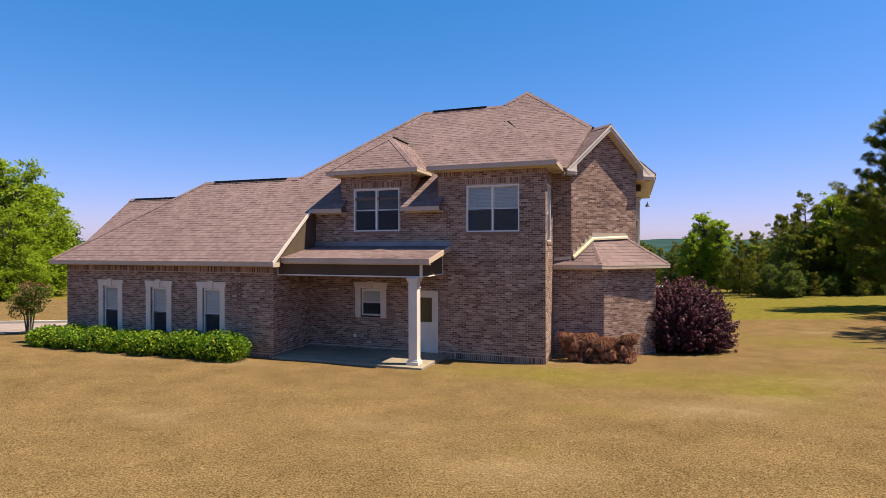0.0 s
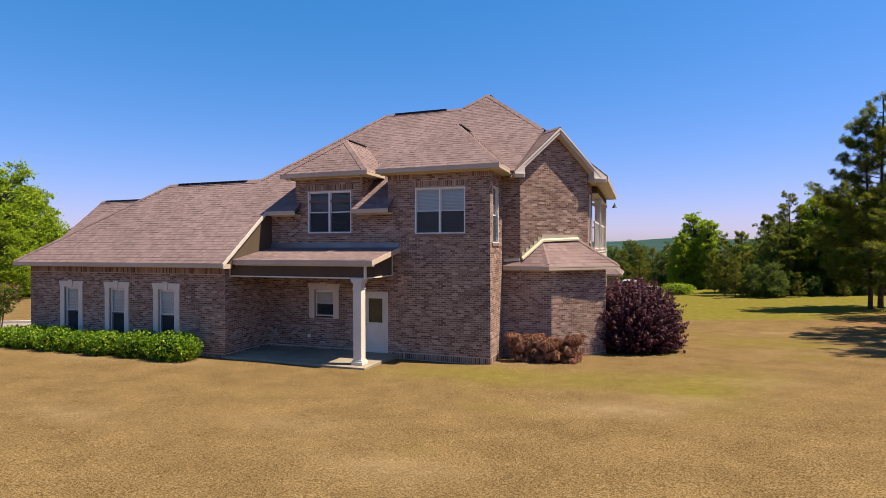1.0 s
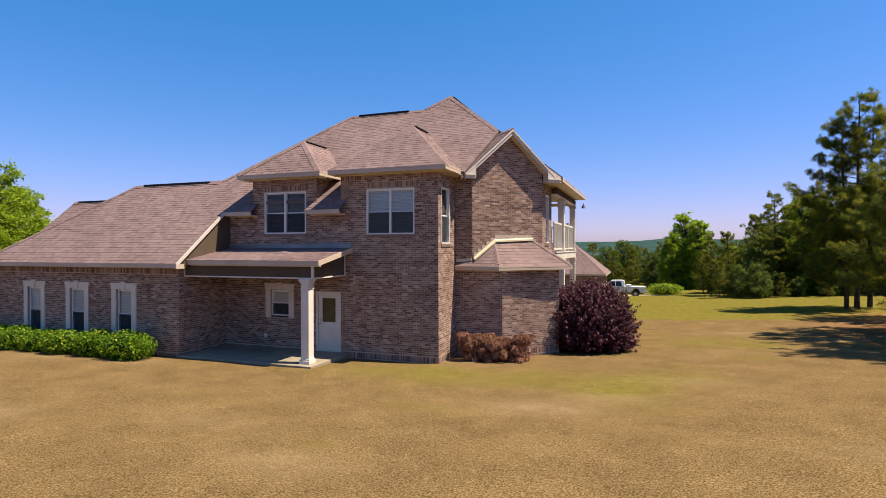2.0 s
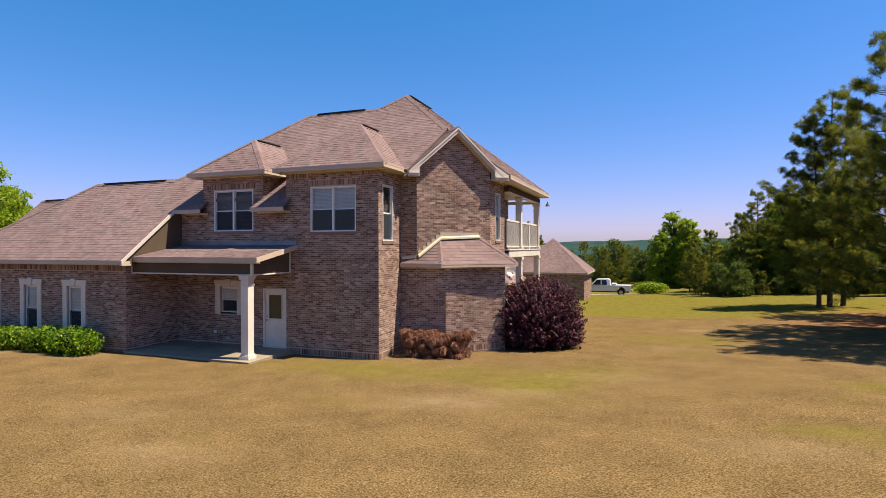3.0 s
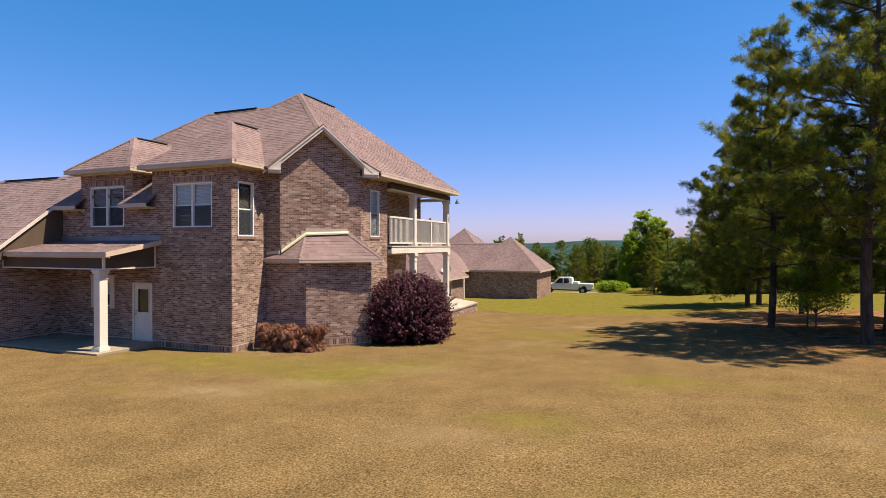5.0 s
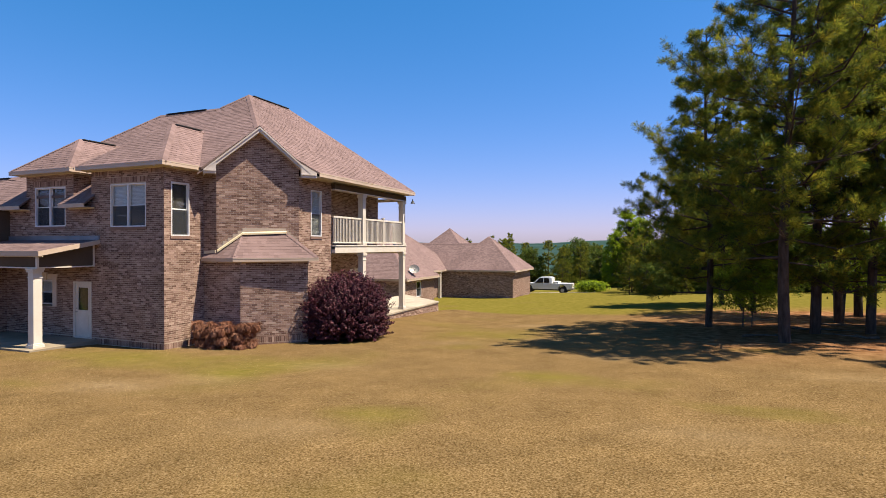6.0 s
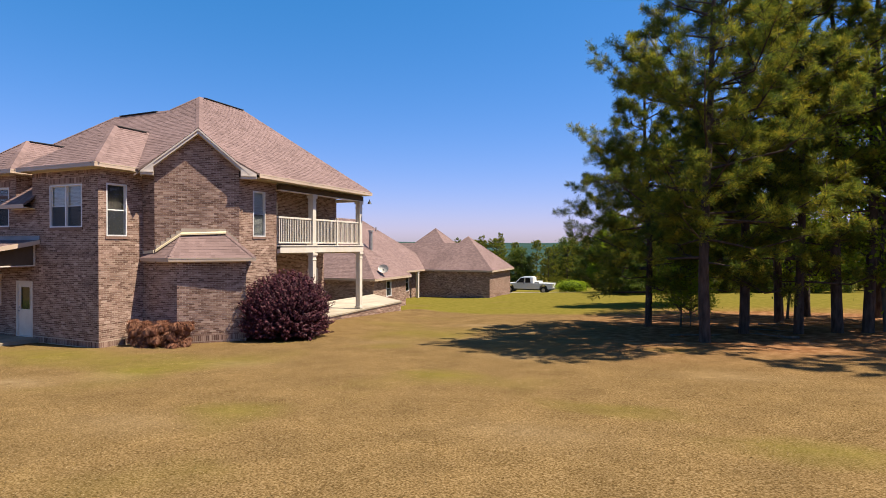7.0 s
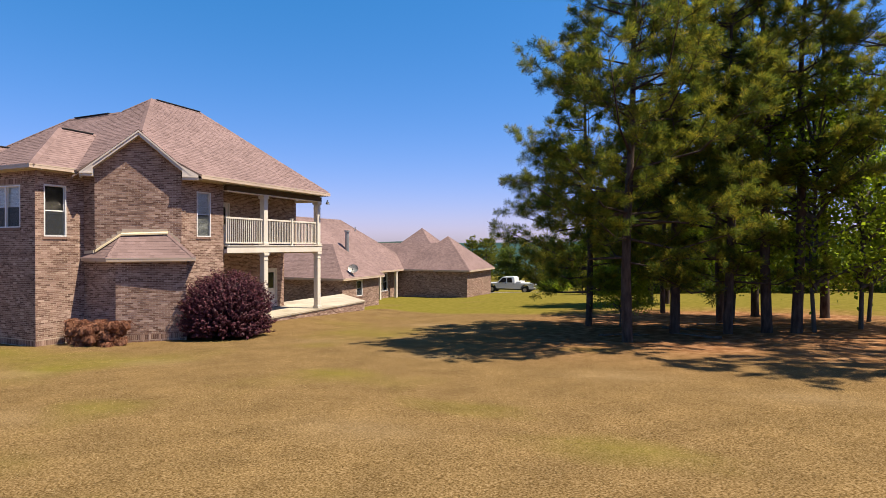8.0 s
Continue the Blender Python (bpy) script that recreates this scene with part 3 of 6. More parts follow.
def z_north(x, y): return 10.36 - 0.963 * (y - 8.75)
def z_west_low(x, y): return 9.62 + PITCH * (x + 6.05)
def z_back(x, y): return 9.62 - PITCH * (y - 5.07)
def z_wing_back(x, y): return 6.47 - PITCH * (y - 1.25)
def z_wing_end(x, y): return 3.28 + PITCH * (x + 18.3)


E_Y = -2.62
WEND = -18.3
WHIP = WEND + (6.47 - 3.28) / PITCH
slope([(-1.65, 5.97), (1.21, 3.25), (0.53, 1.11), (-3.4, 1.11), (-3.4, -0.42), (-4.8, -0.42), (-4.8, 0.03), (-7.04, 0.03), (-7.04, -0.42), (-8.3, -0.42), (-8.3, E_Y), (WEND, E_Y), (WHIP, 1.25), (-9.87, 1.25), (-6.05, 5.07), (-2.55, 5.07)], z_south, (0, 1))
slope([(-1.65, 5.97), (1.25, 3.21), (1.356, 3.09), (2.79, 3.49), (3.40, 4.10), (3.40, 12.87), (-1.65, 8.75)], z_east, (-1, 0))
slope([(-1.65, 8.75), (3.40, 12.87), (-6.6, 12.87)], z_north, (0, -1), tabs=False)
slope([(-1.65, 5.97), (-2.55, 5.07), (-6.6, 5.07), (-6.6, 12.87), (-1.65, 8.75)], z_west, (1, 0), tabs=False)
slope([(-6.05, 5.07), (-11.5, -0.4), (-11.5, 10.4)], z_west_low, (1, 0), tabs=False)
slope([(-6.05, 5.07), (-2.55, 5.07), (-2.0, 10.5), (-11.4, 10.5)], z_back, (0, -1), tabs=False)
slope([(WHIP, 1.25), (-9.0, 1.25), (-9.0, 5.1), (WEND, 5.1)], z_wing_back, (0, -1), tabs=False)
slope([(WEND, E_Y), (WHIP, 1.25), (WEND, 5.1)], z_wing_end, (1, 0))
cap((-1.65, 5.97, 10.37), (1.21, 3.25, 8.12))
cap((-1.65, 5.97, 10.37), (-1.65, 8.75, 10.37))
cap((-1.65, 8.75, 10.37), (3.38, 12.85, 6.42))
cap((-1.65, 5.97, 10.37), (-2.55, 5.07, 9.63))
cap((-2.55, 5.07, 9.63), (-6.05, 5.07, 9.63))
cap((-6.05, 5.07, 9.63), (-9.87, 1.25, 6.48))
cap((-9.87, 1.25, 6.48), (WHIP, 1.25, 6.48))
cap((WHIP, 1.25, 6.48), (WEND, E_Y, 3.29))


def z_rear_w(x, y): return 3.28 + 0.878 * (y + 0.2)


slope([(-20.6, -0.2), (-13.0, -0.2), (-13.0, 3.0), (-20.6, 3.0)], z_rear_w, (0, 1))
slope([(-20.6, 3.0), (-13.0, 3.0), (-13.0, 6.2), (-20.6, 6.2)], lambda x, y: 6.09 - 0.878 * (y - 3.0), (0, -1), tabs=False)
cap((-20.6, 3.0, 6.1), (-13.0, 3.0, 6.1))
wall("wall_rear_section", (-20.2, 0.3), (-17.9, 0.3), Z_BASE, 3.2)
wall("wall_rear_gable", (-20.2, 5.8), (-20.2, 0.3), Z_BASE, 3.2, (), (), (2.75, 5.9), bricks=False)
eave((-20.6, -0.2), (-18.0, -0.2), (0, -1), 3.28, 0.4)


def vent(p, q):
    """Low black ridge vent."""
    p, q = Vector(p), Vector(q)
    d = (q - p).normalized()
    s = d.cross(Vector((0, 0, 1))) * 0.10
    m = Mesh()
    up = Vector((0, 0, 0.03))
    m.hexa([p + s, p - s, q - s, q + s][::-1], [p + s + up, p - s + up, q - s + up, q + s + up][::-1])
    part("ridge_vent", m, M_VENT, house, "low black ridge vent")


vent((-3.2, 5.07, 9.63), (-5.6, 5.07, 9.63))
vent((-1.65, 6.2, 10.37), (-1.65, 8.7, 10.37))
vent((-10.4, 1.25, 6.48), (WHIP + 0.5, 1.25, 6.48))
vent((-20.3, 3.0, 6.1), (-14.0, 3.0, 6.1))
# block over the large window
AX, AY, AZ = -1.67, 1.85, 8.22
BW, BE, BS, BZ = -3.85, 0.40, -0.41, 6.41
slope([(BW, BS), (BE, BS), (AX, AY)], lambda x, y: BZ + (AZ - BZ) / (AY - BS) * (y - BS), (0, 1))
slope([(BE, BS), (BE, 1.25), (AX, 3.4), (AX, AY)], lambda x, y: BZ + (AZ - BZ) / (BE - AX) * (BE - x), (-1, 0))
slope([(BW, 1.3), (BW, BS), (AX, AY), (AX, 3.4)], lambda x, y: BZ + (AZ - BZ) / (AX - BW) * (x - BW), (1, 0))
cap((AX, AY, AZ), (BE, BS, BZ))
cap((AX, AY, AZ), (BW, BS, BZ))
cap((AX, AY, AZ), (AX, 3.38, AZ))
vent((AX, AY + 0.1, AZ), (AX, 3.2, AZ))
eave((BW, BS), (BE, BS), (0, -1), BZ, 0.41, 0.14)
eave((BE, BS), (BE, 1.12), (1, 0), BZ, 0.39, 0.14)
eave((BE, 1.12), (0.53, 1.23), (0.65, -0.76), BZ, 0.3, 0.14, False)
eave((BW, 0.9), (BW, BS), (-1, 0), BZ, 0.26, 0.14)
# dormer
DX, DY, DZ = -5.82, 1.1, 7.8
DW, DE = -7.66, -4.18
slope([(DW, BS), (DE, BS), (DX, DY)], lambda x, y: BZ + (DZ - BZ) / (DY - BS) * (y - BS), (0, 1))
slope([(DE, BS), (DE, 1.2), (DX, 2.9), (DX, DY)], lambda x, y: BZ + (DZ - BZ) / (DE - DX) * (DE - x), (-1, 0))
slope([(DW, 1.2), (DW, BS), (DX, DY), (DX, 2.9)], lambda x, y: BZ + (DZ - BZ) / (DX - DW) * (x - DW), (1, 0))
cap((DX, DY, DZ), (DE, BS, BZ))
cap((DX, DY, DZ), (DW, BS, BZ))
cap((DX, DY, DZ), (DX, 2.86, DZ))
vent((DX, DY + 0.1, DZ), (DX, 2.6, DZ))
eave((DW, BS), (DE, BS), (0, -1), BZ, 0.41, 0.14)
eave((DE, BS), (DE, 1.0), (1, 0), BZ, 0.34, 0.14)
eave((DW, 1.0), (DW, BS), (-1, 0), BZ, 0.34, 0.14)
# small eaves beside the dormer, and the wing's long eave
eave((-8.3, -0.42), (-7.04, -0.42), (0, -1), z_south(0, -0.42), 0.4)
eave((-4.8, -0.42), (-3.4, -0.42), (0, -1), z_south(0, -0.42), 0.4)
eave((WEND, E_Y), (-8.3, E_Y), (0, -1), z_south(0, E_Y), 0.4)
eave((WEND, 5.0), (WEND, E_Y), (-1, 0), z_south(0, E_Y), 0.35)
eave((3.40, 4.16), (3.40, 12.87), (1, 0), z_east(3.40, 0), 0.68, 0.15)
m = Mesh()
corner_soffit = [(2.1, 3.36), (3.37, 4.2), (3.37, 4.31), (2.72, 4.31), (2.1, 3.7)]
m.hexa([(x, y, 6.205) for x, y in corner_soffit], [(x, y, 6.22) for x, y in corner_soffit])
part("soffit", m, M_SOFFIT, house)
m = Mesh()
inner_soffit = [(0.0, 1.0), (0.37, 1.0), (0.52, 1.20), (0.62, 1.34), (0.62, 1.70), (0.0, 1.70)]
m.hexa([(x, y, 6.252) for x, y in inner_soffit], [(x, y, 6.266) for x, y in inner_soffit])
part("soffit", m, M_SOFFIT, house)
eave((3.40, 12.87), (-6.0, 12.87), (0, 1), z_east(3.40, 0), 0.15)
# diagonal gable
GS, GZ, GSL = 4.45, 8.0, 0.87


def on_diag(k, u):
    """Plan point at x - y = k, u metres to the right of the gable's ridge (seen from outside)."""
    return ((GS + k) / 2 + u * 0.7071, (GS - k) / 2 + u * 0.7071)


HALF = 1.92
RAKE_K = -0.70
r_front, r_back = on_diag(RAKE_K, 0), on_diag(-2.6, 0)
l_front, l_back = on_diag(RAKE_K, -HALF), on_diag(-1.95, -HALF)
e_front, e_back = on_diag(RAKE_K, HALF), on_diag(-1.95, HALF)


def z_gl(x, y): return GZ - GSL * (GS - x - y) * 0.7071
def z_gr(x, y): return GZ - GSL * (x + y - GS) * 0.7071


slope([l_front, r_front, r_back, (0.45, 1.0)], z_gl, (1, 1))
slope([r_front, e_front, e_back, r_back], z_gr, (-1, -1))
cap((*r_front, GZ + 0.01), (*on_diag(-1.9, 0), GZ + 0.01))


def rake(a, za, b, zb, parent_label=""):
    """Rake trim along the sloping gable edge: fascia, crown strip and soffit."""
    out = Vector((0.7071, -0.7071, 0))
    m = Mesh()

    def bar(o0, o1, d0, d1):
        q = [Vector((*a, za)), Vector((*b, zb))]
        m.hexa([q[0] + out * o0 + Vector((0, 0, -d1)), q[1] + out * o0 + Vector((0, 0, -d1)), q[1] + out * o1 + Vector((0, 0, -d1)), q[0] + out * o1 + Vector((0, 0, -d1))],
               [q[0] + out * o0 + Vector((0, 0, -d0)), q[1] + out * o0 + Vector((0, 0, -d0)), q[1] + out * o1 + Vector((0, 0, -d0)), q[0] + out * o1 + Vector((0, 0, -d0))])
    bar(-0.03, 0.0, 0.03, 0.21)
    bar(0.001, 0.03, 0.02, 0.09)
    part("rake_board", m, M_RAKE, house)
    m2 = Mesh()
    m, keep = m2, m
    bar(-0.30, -0.031, 0.2, 0.22)
    part("rake_soffit", m2, M_SOFFIT, house)


rake(l_front, GZ - GSL * HALF, r_front, GZ)
rake(r_front, GZ, e_front, GZ - GSL * HALF)


def cornice(u0, u1, top=lambda u: GZ - GSL * abs(u) - 0.06):
    """Boxed return at the foot of a rake: a plate that fills the corner under the slope, with a small moulding."""
    m = Mesh()
    low = 6.17
    f, b = RAKE_K + 0.03, -1.12
    m.hexa([(*on_diag(f, u0), low), (*on_diag(f, u1), low), (*on_diag(b, u1), low), (*on_diag(b, u0), low)],
           [(*on_diag(f, u0), top(u0)), (*on_diag(f, u1), top(u1)), (*on_diag(b, u1), top(u1)), (*on_diag(b, u0), top(u0))])
    f2 = f + 0.05
    m.hexa([(*on_diag(f2, u0), 6.26), (*on_diag(f2, u1), 6.26), (*on_diag(f + 0.002, u1), 6.26), (*on_diag(f + 0.002, u0), 6.26)],
           [(*on_diag(f2, u0), 6.30), (*on_diag(f2, u1), 6.30), (*on_diag(f + 0.002, u1), 6.30), (*on_diag(f + 0.002, u0), 6.30)])
    part("cornice_return", m, M_RAKE, house, "white boxed cornice return")


cornice(-HALF, -1.5)
cornice(1.5, 2.08, lambda u: z_east(on_diag(RAKE_K, u)[0], 0) - 0.072)

# bay roof
def plane(p, q, r):
    """Height function and uphill plan direction of the plane through three points."""
    p = Vector(p)
    n = (Vector(q) - p).cross(Vector(r) - p)
    gx, gy = -n.x / n.z, -n.y / n.z
    return (lambda x, y: p.z + gx * (x - p.x) + gy * (y - p.y)), (gx, gy)


BAYZ = 3.13
BAY_L, BAY_FL, BAY_FR, BAY_R = (0.03, 1.58, BAYZ), (1.64, 1.44, BAYZ), (3.84, 3.46, BAYZ), (2.74, 4.46, BAYZ)
BAY_TL = (1.25, 2.35, 4.0)
z_bf, up_bf = plane(BAY_FL, BAY_FR, BAY_TL)
BAY_TR = (2.36, 3.46, z_bf(2.36, 3.46))
z_bs, up_bs = plane(BAY_L, BAY_FL, BAY_TL)
z_be, up_be = plane(BAY_FR, BAY_R, BAY_TR)
slope([BAY_L[:2], BAY_FL[:2], BAY_TL[:2], (0.62, 1.72), (0.03, 1.72)], z_bs, up_bs, exposure=0.15, single=True)
slope([BAY_FL[:2], BAY_FR[:2], BAY_TR[:2], BAY_TL[:2]], z_bf, up_bf, exposure=0.15, single=True)
slope([BAY_FR[:2], BAY_R[:2], (2.72, 3.82), BAY_TR[:2]], z_be, up_be, exposure=0.15, single=True)
cap(Vector(BAY_FL) + Vector((0, 0, 0.012)), Vector(BAY_TL) + Vector((0, 0, 0.012)), 0.1)
cap(Vector(BAY_FR) + Vector((0, 0, 0.012)), Vector(BAY_TR) + Vector((0, 0, 0.012)), 0.1)


def bay_eave(a, b, inner):
    """Fascia between two eave corners and the soffit that reaches back to the wall."""
    a, b = Vector(a), Vector(b)
    d = (b - a).normalized()
    out = (d.y, -d.x)
    eave(a[:2], b[:2], out, BAYZ, 0.1, 0.13, False)
    m = Mesh()
    lo = BAYZ - 0.125
    ring = [a[:2], b[:2], *inner]
    m.hexa([(x, y, lo) for x, y in ring], [(x, y, lo + 0.015) for x, y in ring])
    part("soffit", m, M_SOFFIT, house)


bay_eave(BAY_L, BAY_FL, [(1.67, 1.775), (0.03, 1.715)])
bay_eave(BAY_FL, BAY_FR, [(3.36, 3.45), (1.67, 1.78)])
bay_eave(BAY_FR, BAY_R, [(2.72, 4.12), (3.36, 3.46)])


def flashing(pts, h=0.17, mat=None, out=(0.7071, -0.7071)):
    """Upstand of sheet metal against a wall along a line of points."""
    m = Mesh()
    o = Vector((*out, 0)) * 0.03
    for a, b in zip(pts, pts[1:]):
        a, b = Vector(a), Vector(b)
        up = Vector((0, 0, h))
        m.hexa([a, b, b + o, a + o][::-1] if (b - a).cross(o).z < 0 else [a, b, b + o, a + o],
               [c + up for c in ([a, b, b + o, a + o][::-1] if (b - a).cross(o).z < 0 else [a, b, b + o, a + o])])
    part("flashing", m, mat or M_SOFFIT, house, "cream painted sheet flashing")


w0 = 0.012
def stepped(s0, s1, z_of, steps, top):
    """Sheet metal cut in steps up the diagonal wall, from s0 to s1 along it, over the bay's roof line."""
    m = Mesh()
    o = Vector((0.7071, -0.7071, 0))
    for i in range(steps):
        a, b = s0 + (s1 - s0) * i / steps, s0 + (s1 - s0) * (i + 1) / steps
        lo = [z_of(0.62 + s * 0.7071, 1.72 + s * 0.7071) for s in (a, b)]
        hi = max(lo) + top
        p, q = Vector((0.62 + a * 0.7071, 1.72 + a * 0.7071, 0)), Vector((0.62 + b * 0.7071, 1.72 + b * 0.7071, 0))
        m.hexa([(*(p + o * 0.028)[:2], lo[0]), (*(q + o * 0.028)[:2], lo[1]), (*(q + o * 0.013)[:2], lo[1]), (*(p + o * 0.013)[:2], lo[0])],
               [(*(p + o * 0.028)[:2], hi), (*(q + o * 0.028)[:2], hi), (*(q + o * 0.013)[:2], hi), (*(p + o * 0.013)[:2], hi)])
    part("step_flashing", m, M_TAN, house, "tan stepped sheet flashing")


def sill_strip(pts):
    """Pale angled strip where the bay's roof meets the wall."""
    m = Mesh()
    o = Vector((0.7071, -0.7071, 0))
    for a, b in zip(pts, pts[1:]):
        a, b = Vector(a) + o * 0.03, Vector(b) + o * 0.03
        m.hexa([a + o * 0.1 - Vector((0, 0, 0.03)), b + o * 0.1 - Vector((0, 0, 0.03)), b, a],
               [a + o * 0.1 + Vector((0, 0, 0.03)), b + o * 0.1 + Vector((0, 0, 0.03)), b + Vector((0, 0, 0.075)), a + Vector((0, 0, 0.075))])
    part("flashing_strip", m, M_STRIP, house, "pale cream flashing strip")


Z_FOOT = z_bs(0.66, 1.76)
S_TL, S_TR = (BAY_TL[0] - 0.62) / 0.7071, (BAY_TR[0] - 0.62) / 0.7071
stepped(0.04, S_TL, lambda x, y: Z_FOOT + (BAY_TL[2] - Z_FOOT) * (x - 0.66) / (BAY_TL[0] - 0.66), 5, 0.13)
stepped(S_TL, S_TR, lambda x, y: BAY_TL[2] + (BAY_TR[2] - BAY_TL[2]) * (x - BAY_TL[0]) / (BAY_TR[0] - BAY_TL[0]), 1, 0.17)
stepped(S_TR, 2.9, lambda x, y: BAY_TR[2] + (z_be(2.7, 3.8) - BAY_TR[2]) * (x - BAY_TR[0]) / (2.7 - BAY_TR[0]), 5, 0.1)
sill_strip([(0.64, 1.74, Z_FOOT), BAY_TL, BAY_TR])
flashing([(0.05, 1.708, z_bs(0.03, 1.72)), (0.6, 1.708, z_bs(0.6, 1.72))], 0.1, None, (0, -1))

# porch
PZ0, PZ1, PY = 3.79, 3.39, -2.12
slope([(-8.5, PY), (-3.13, PY), (-3.13, -0.02), (-8.5, -0.02)], lambda x, y: PZ1 + (PZ0 - PZ1) / -PY * (y - PY), (0, 1), exposure=0.16)
m = Mesh()
m.box((-8.5, -0.05, 3.78), (-3.15, -0.012, 3.94))
part("flashing", m, M_FLASH, house, "blue-grey metal flashing")
eave((-8.3, PY), (-3.13, PY), (0, -1), PZ1, 0.15, 0.16)
m = Mesh()
m.hexa([(-3.155, PY, PZ1 - 0.16), (-3.122, PY, PZ1 - 0.16), (-3.122, -0.02, PZ0 - 0.16), (-3.155, -0.02, PZ0 - 0.16)],
       [(-3.155, PY, PZ1 + 0.004), (-3.122, PY, PZ1 + 0.004), (-3.122, -0.02, PZ0 + 0.004), (-3.155, -0.02, PZ0 + 0.004)])
part("rake_board", m, M_TRIM, house)
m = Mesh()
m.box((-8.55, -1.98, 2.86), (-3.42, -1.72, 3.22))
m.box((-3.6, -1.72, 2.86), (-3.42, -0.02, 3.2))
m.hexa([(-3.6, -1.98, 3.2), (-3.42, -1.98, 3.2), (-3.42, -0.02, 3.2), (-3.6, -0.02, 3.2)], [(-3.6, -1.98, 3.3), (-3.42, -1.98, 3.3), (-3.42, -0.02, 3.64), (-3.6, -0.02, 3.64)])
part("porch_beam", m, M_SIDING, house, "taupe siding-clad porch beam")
m = Mesh()
m.box((-8.55, -2.0, 2.82), (-3.4, -1.70, 2.86))
m.box((-3.62, -1.70, 2.82), (-3.4, -0.02, 2.86))
m.box((-3.47, -2.0, 2.86), (-3.4, -1.93, 3.24))
m.box((-3.47, -0.08, 2.86), (-3.4, -0.02, 3.6))
m.box((-8.55, -2.0, 2.86), (-8.5, -1.98, 3.2))
part("beam_trim", m, M_WHITE, house)
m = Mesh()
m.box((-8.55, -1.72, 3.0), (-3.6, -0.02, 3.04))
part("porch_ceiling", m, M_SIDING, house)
m = Mesh()
m.hexa([(-8.29, E_Y, z_south(0, E_Y) - 0.13), (-8.24, E_Y, z_south(0, E_Y) - 0.13), (-8.24, -0.42, z_south(0, -0.42) - 0.13), (-8.29, -0.42, z_south(0, -0.42) - 0.13)],
       [(-8.29, E_Y, z_south(0, E_Y)), (-8.24, E_Y, z_south(0, E_Y)), (-8.24, -0.42, z_south(0, -0.42)), (-8.29, -0.42, z_south(0, -0.42))])
part("rake_board", m, M_RAKE, house, "pale sloping rake board over the porch")
m = Mesh()
m.hexa([(-8.36, E_Y + 0.3, 3.1), (-8.32, E_Y + 0.3, 3.1), (-8.32, 0, 3.1), (-8.36, 0, 3.1)],
       [(-8.36, E_Y + 0.3, z_south(0, E_Y + 0.3) - 0.08), (-8.32, E_Y + 0.3, z_south(0, E_Y + 0.3) - 0.08), (-8.32, 0, z_south(0, 0) - 0.08), (-8.36, 0, z_south(0, 0) - 0.08)])
part("gable_siding", m, M_SIDING, house)
m = Mesh()
m.box((-8.345, E_Y + 0.006, z_south(0, E_Y) - 0.17), (-8.25, E_Y + 0.34, z_south(0, E_Y) - 0.02))
part("eave_return", m, M_TRIM, house)
for name, cx, cy in (("corner_bricks", -8.55, -2.2), ("corner_bricks", 0.0, 0.0)):
    m = Mesh()
    rng_c = random.Random(str(cx))
    for r in range(int((3.1 if cx < -1 else 6.2) / COURSE)):
        z = Z_BASE + r * COURSE + 0.005
        if not -0.05 < z - 0.02 < 0.14:
            k = rng_c.uniform(0.002, 0.004)
            m.box((cx - 0.004, cy - k, z), (cx + k, cy + 0.004, z + BRICK_H))
    part(name, m, M_BRICK, house, "", "stuff")
m = Mesh()
m.box((-8.55, -2.32, -0.4), (-3.28, 0.0, 0.17))
part("porch_slab", m, M_PORCH, house, "concrete porch slab", bevel=0.01)


def post(name, x, y, z0, z1, w, mat, base=True):
    """Square post with a stepped base and capital."""
    m = Mesh()
    h = w / 2
    m.box((x - h, y - h, z0), (x + h, y + h, z1))
    for dz, e, t in ((0.0, 0.05, 0.10), (0.10, 0.025, 0.05)):
        if base:
            m.box((x - h - e, y - h - e, z0 + dz), (x + h + e, y + h + e, z0 + dz + t))
    for dz, e, t in ((0.06, 0.055, 0.06), (0.13, 0.035, 0.07), (0.32, 0.018, 0.04)):
        m.box((x - h - e, y - h - e, z1 - dz), (x + h + e, y + h + e, z1 - dz + t))
    return part(name, m, mat, house, bevel=0.004)


post("porch_post", -3.69, -1.88, 0.17, 2.82, 0.28, M_WHITE)

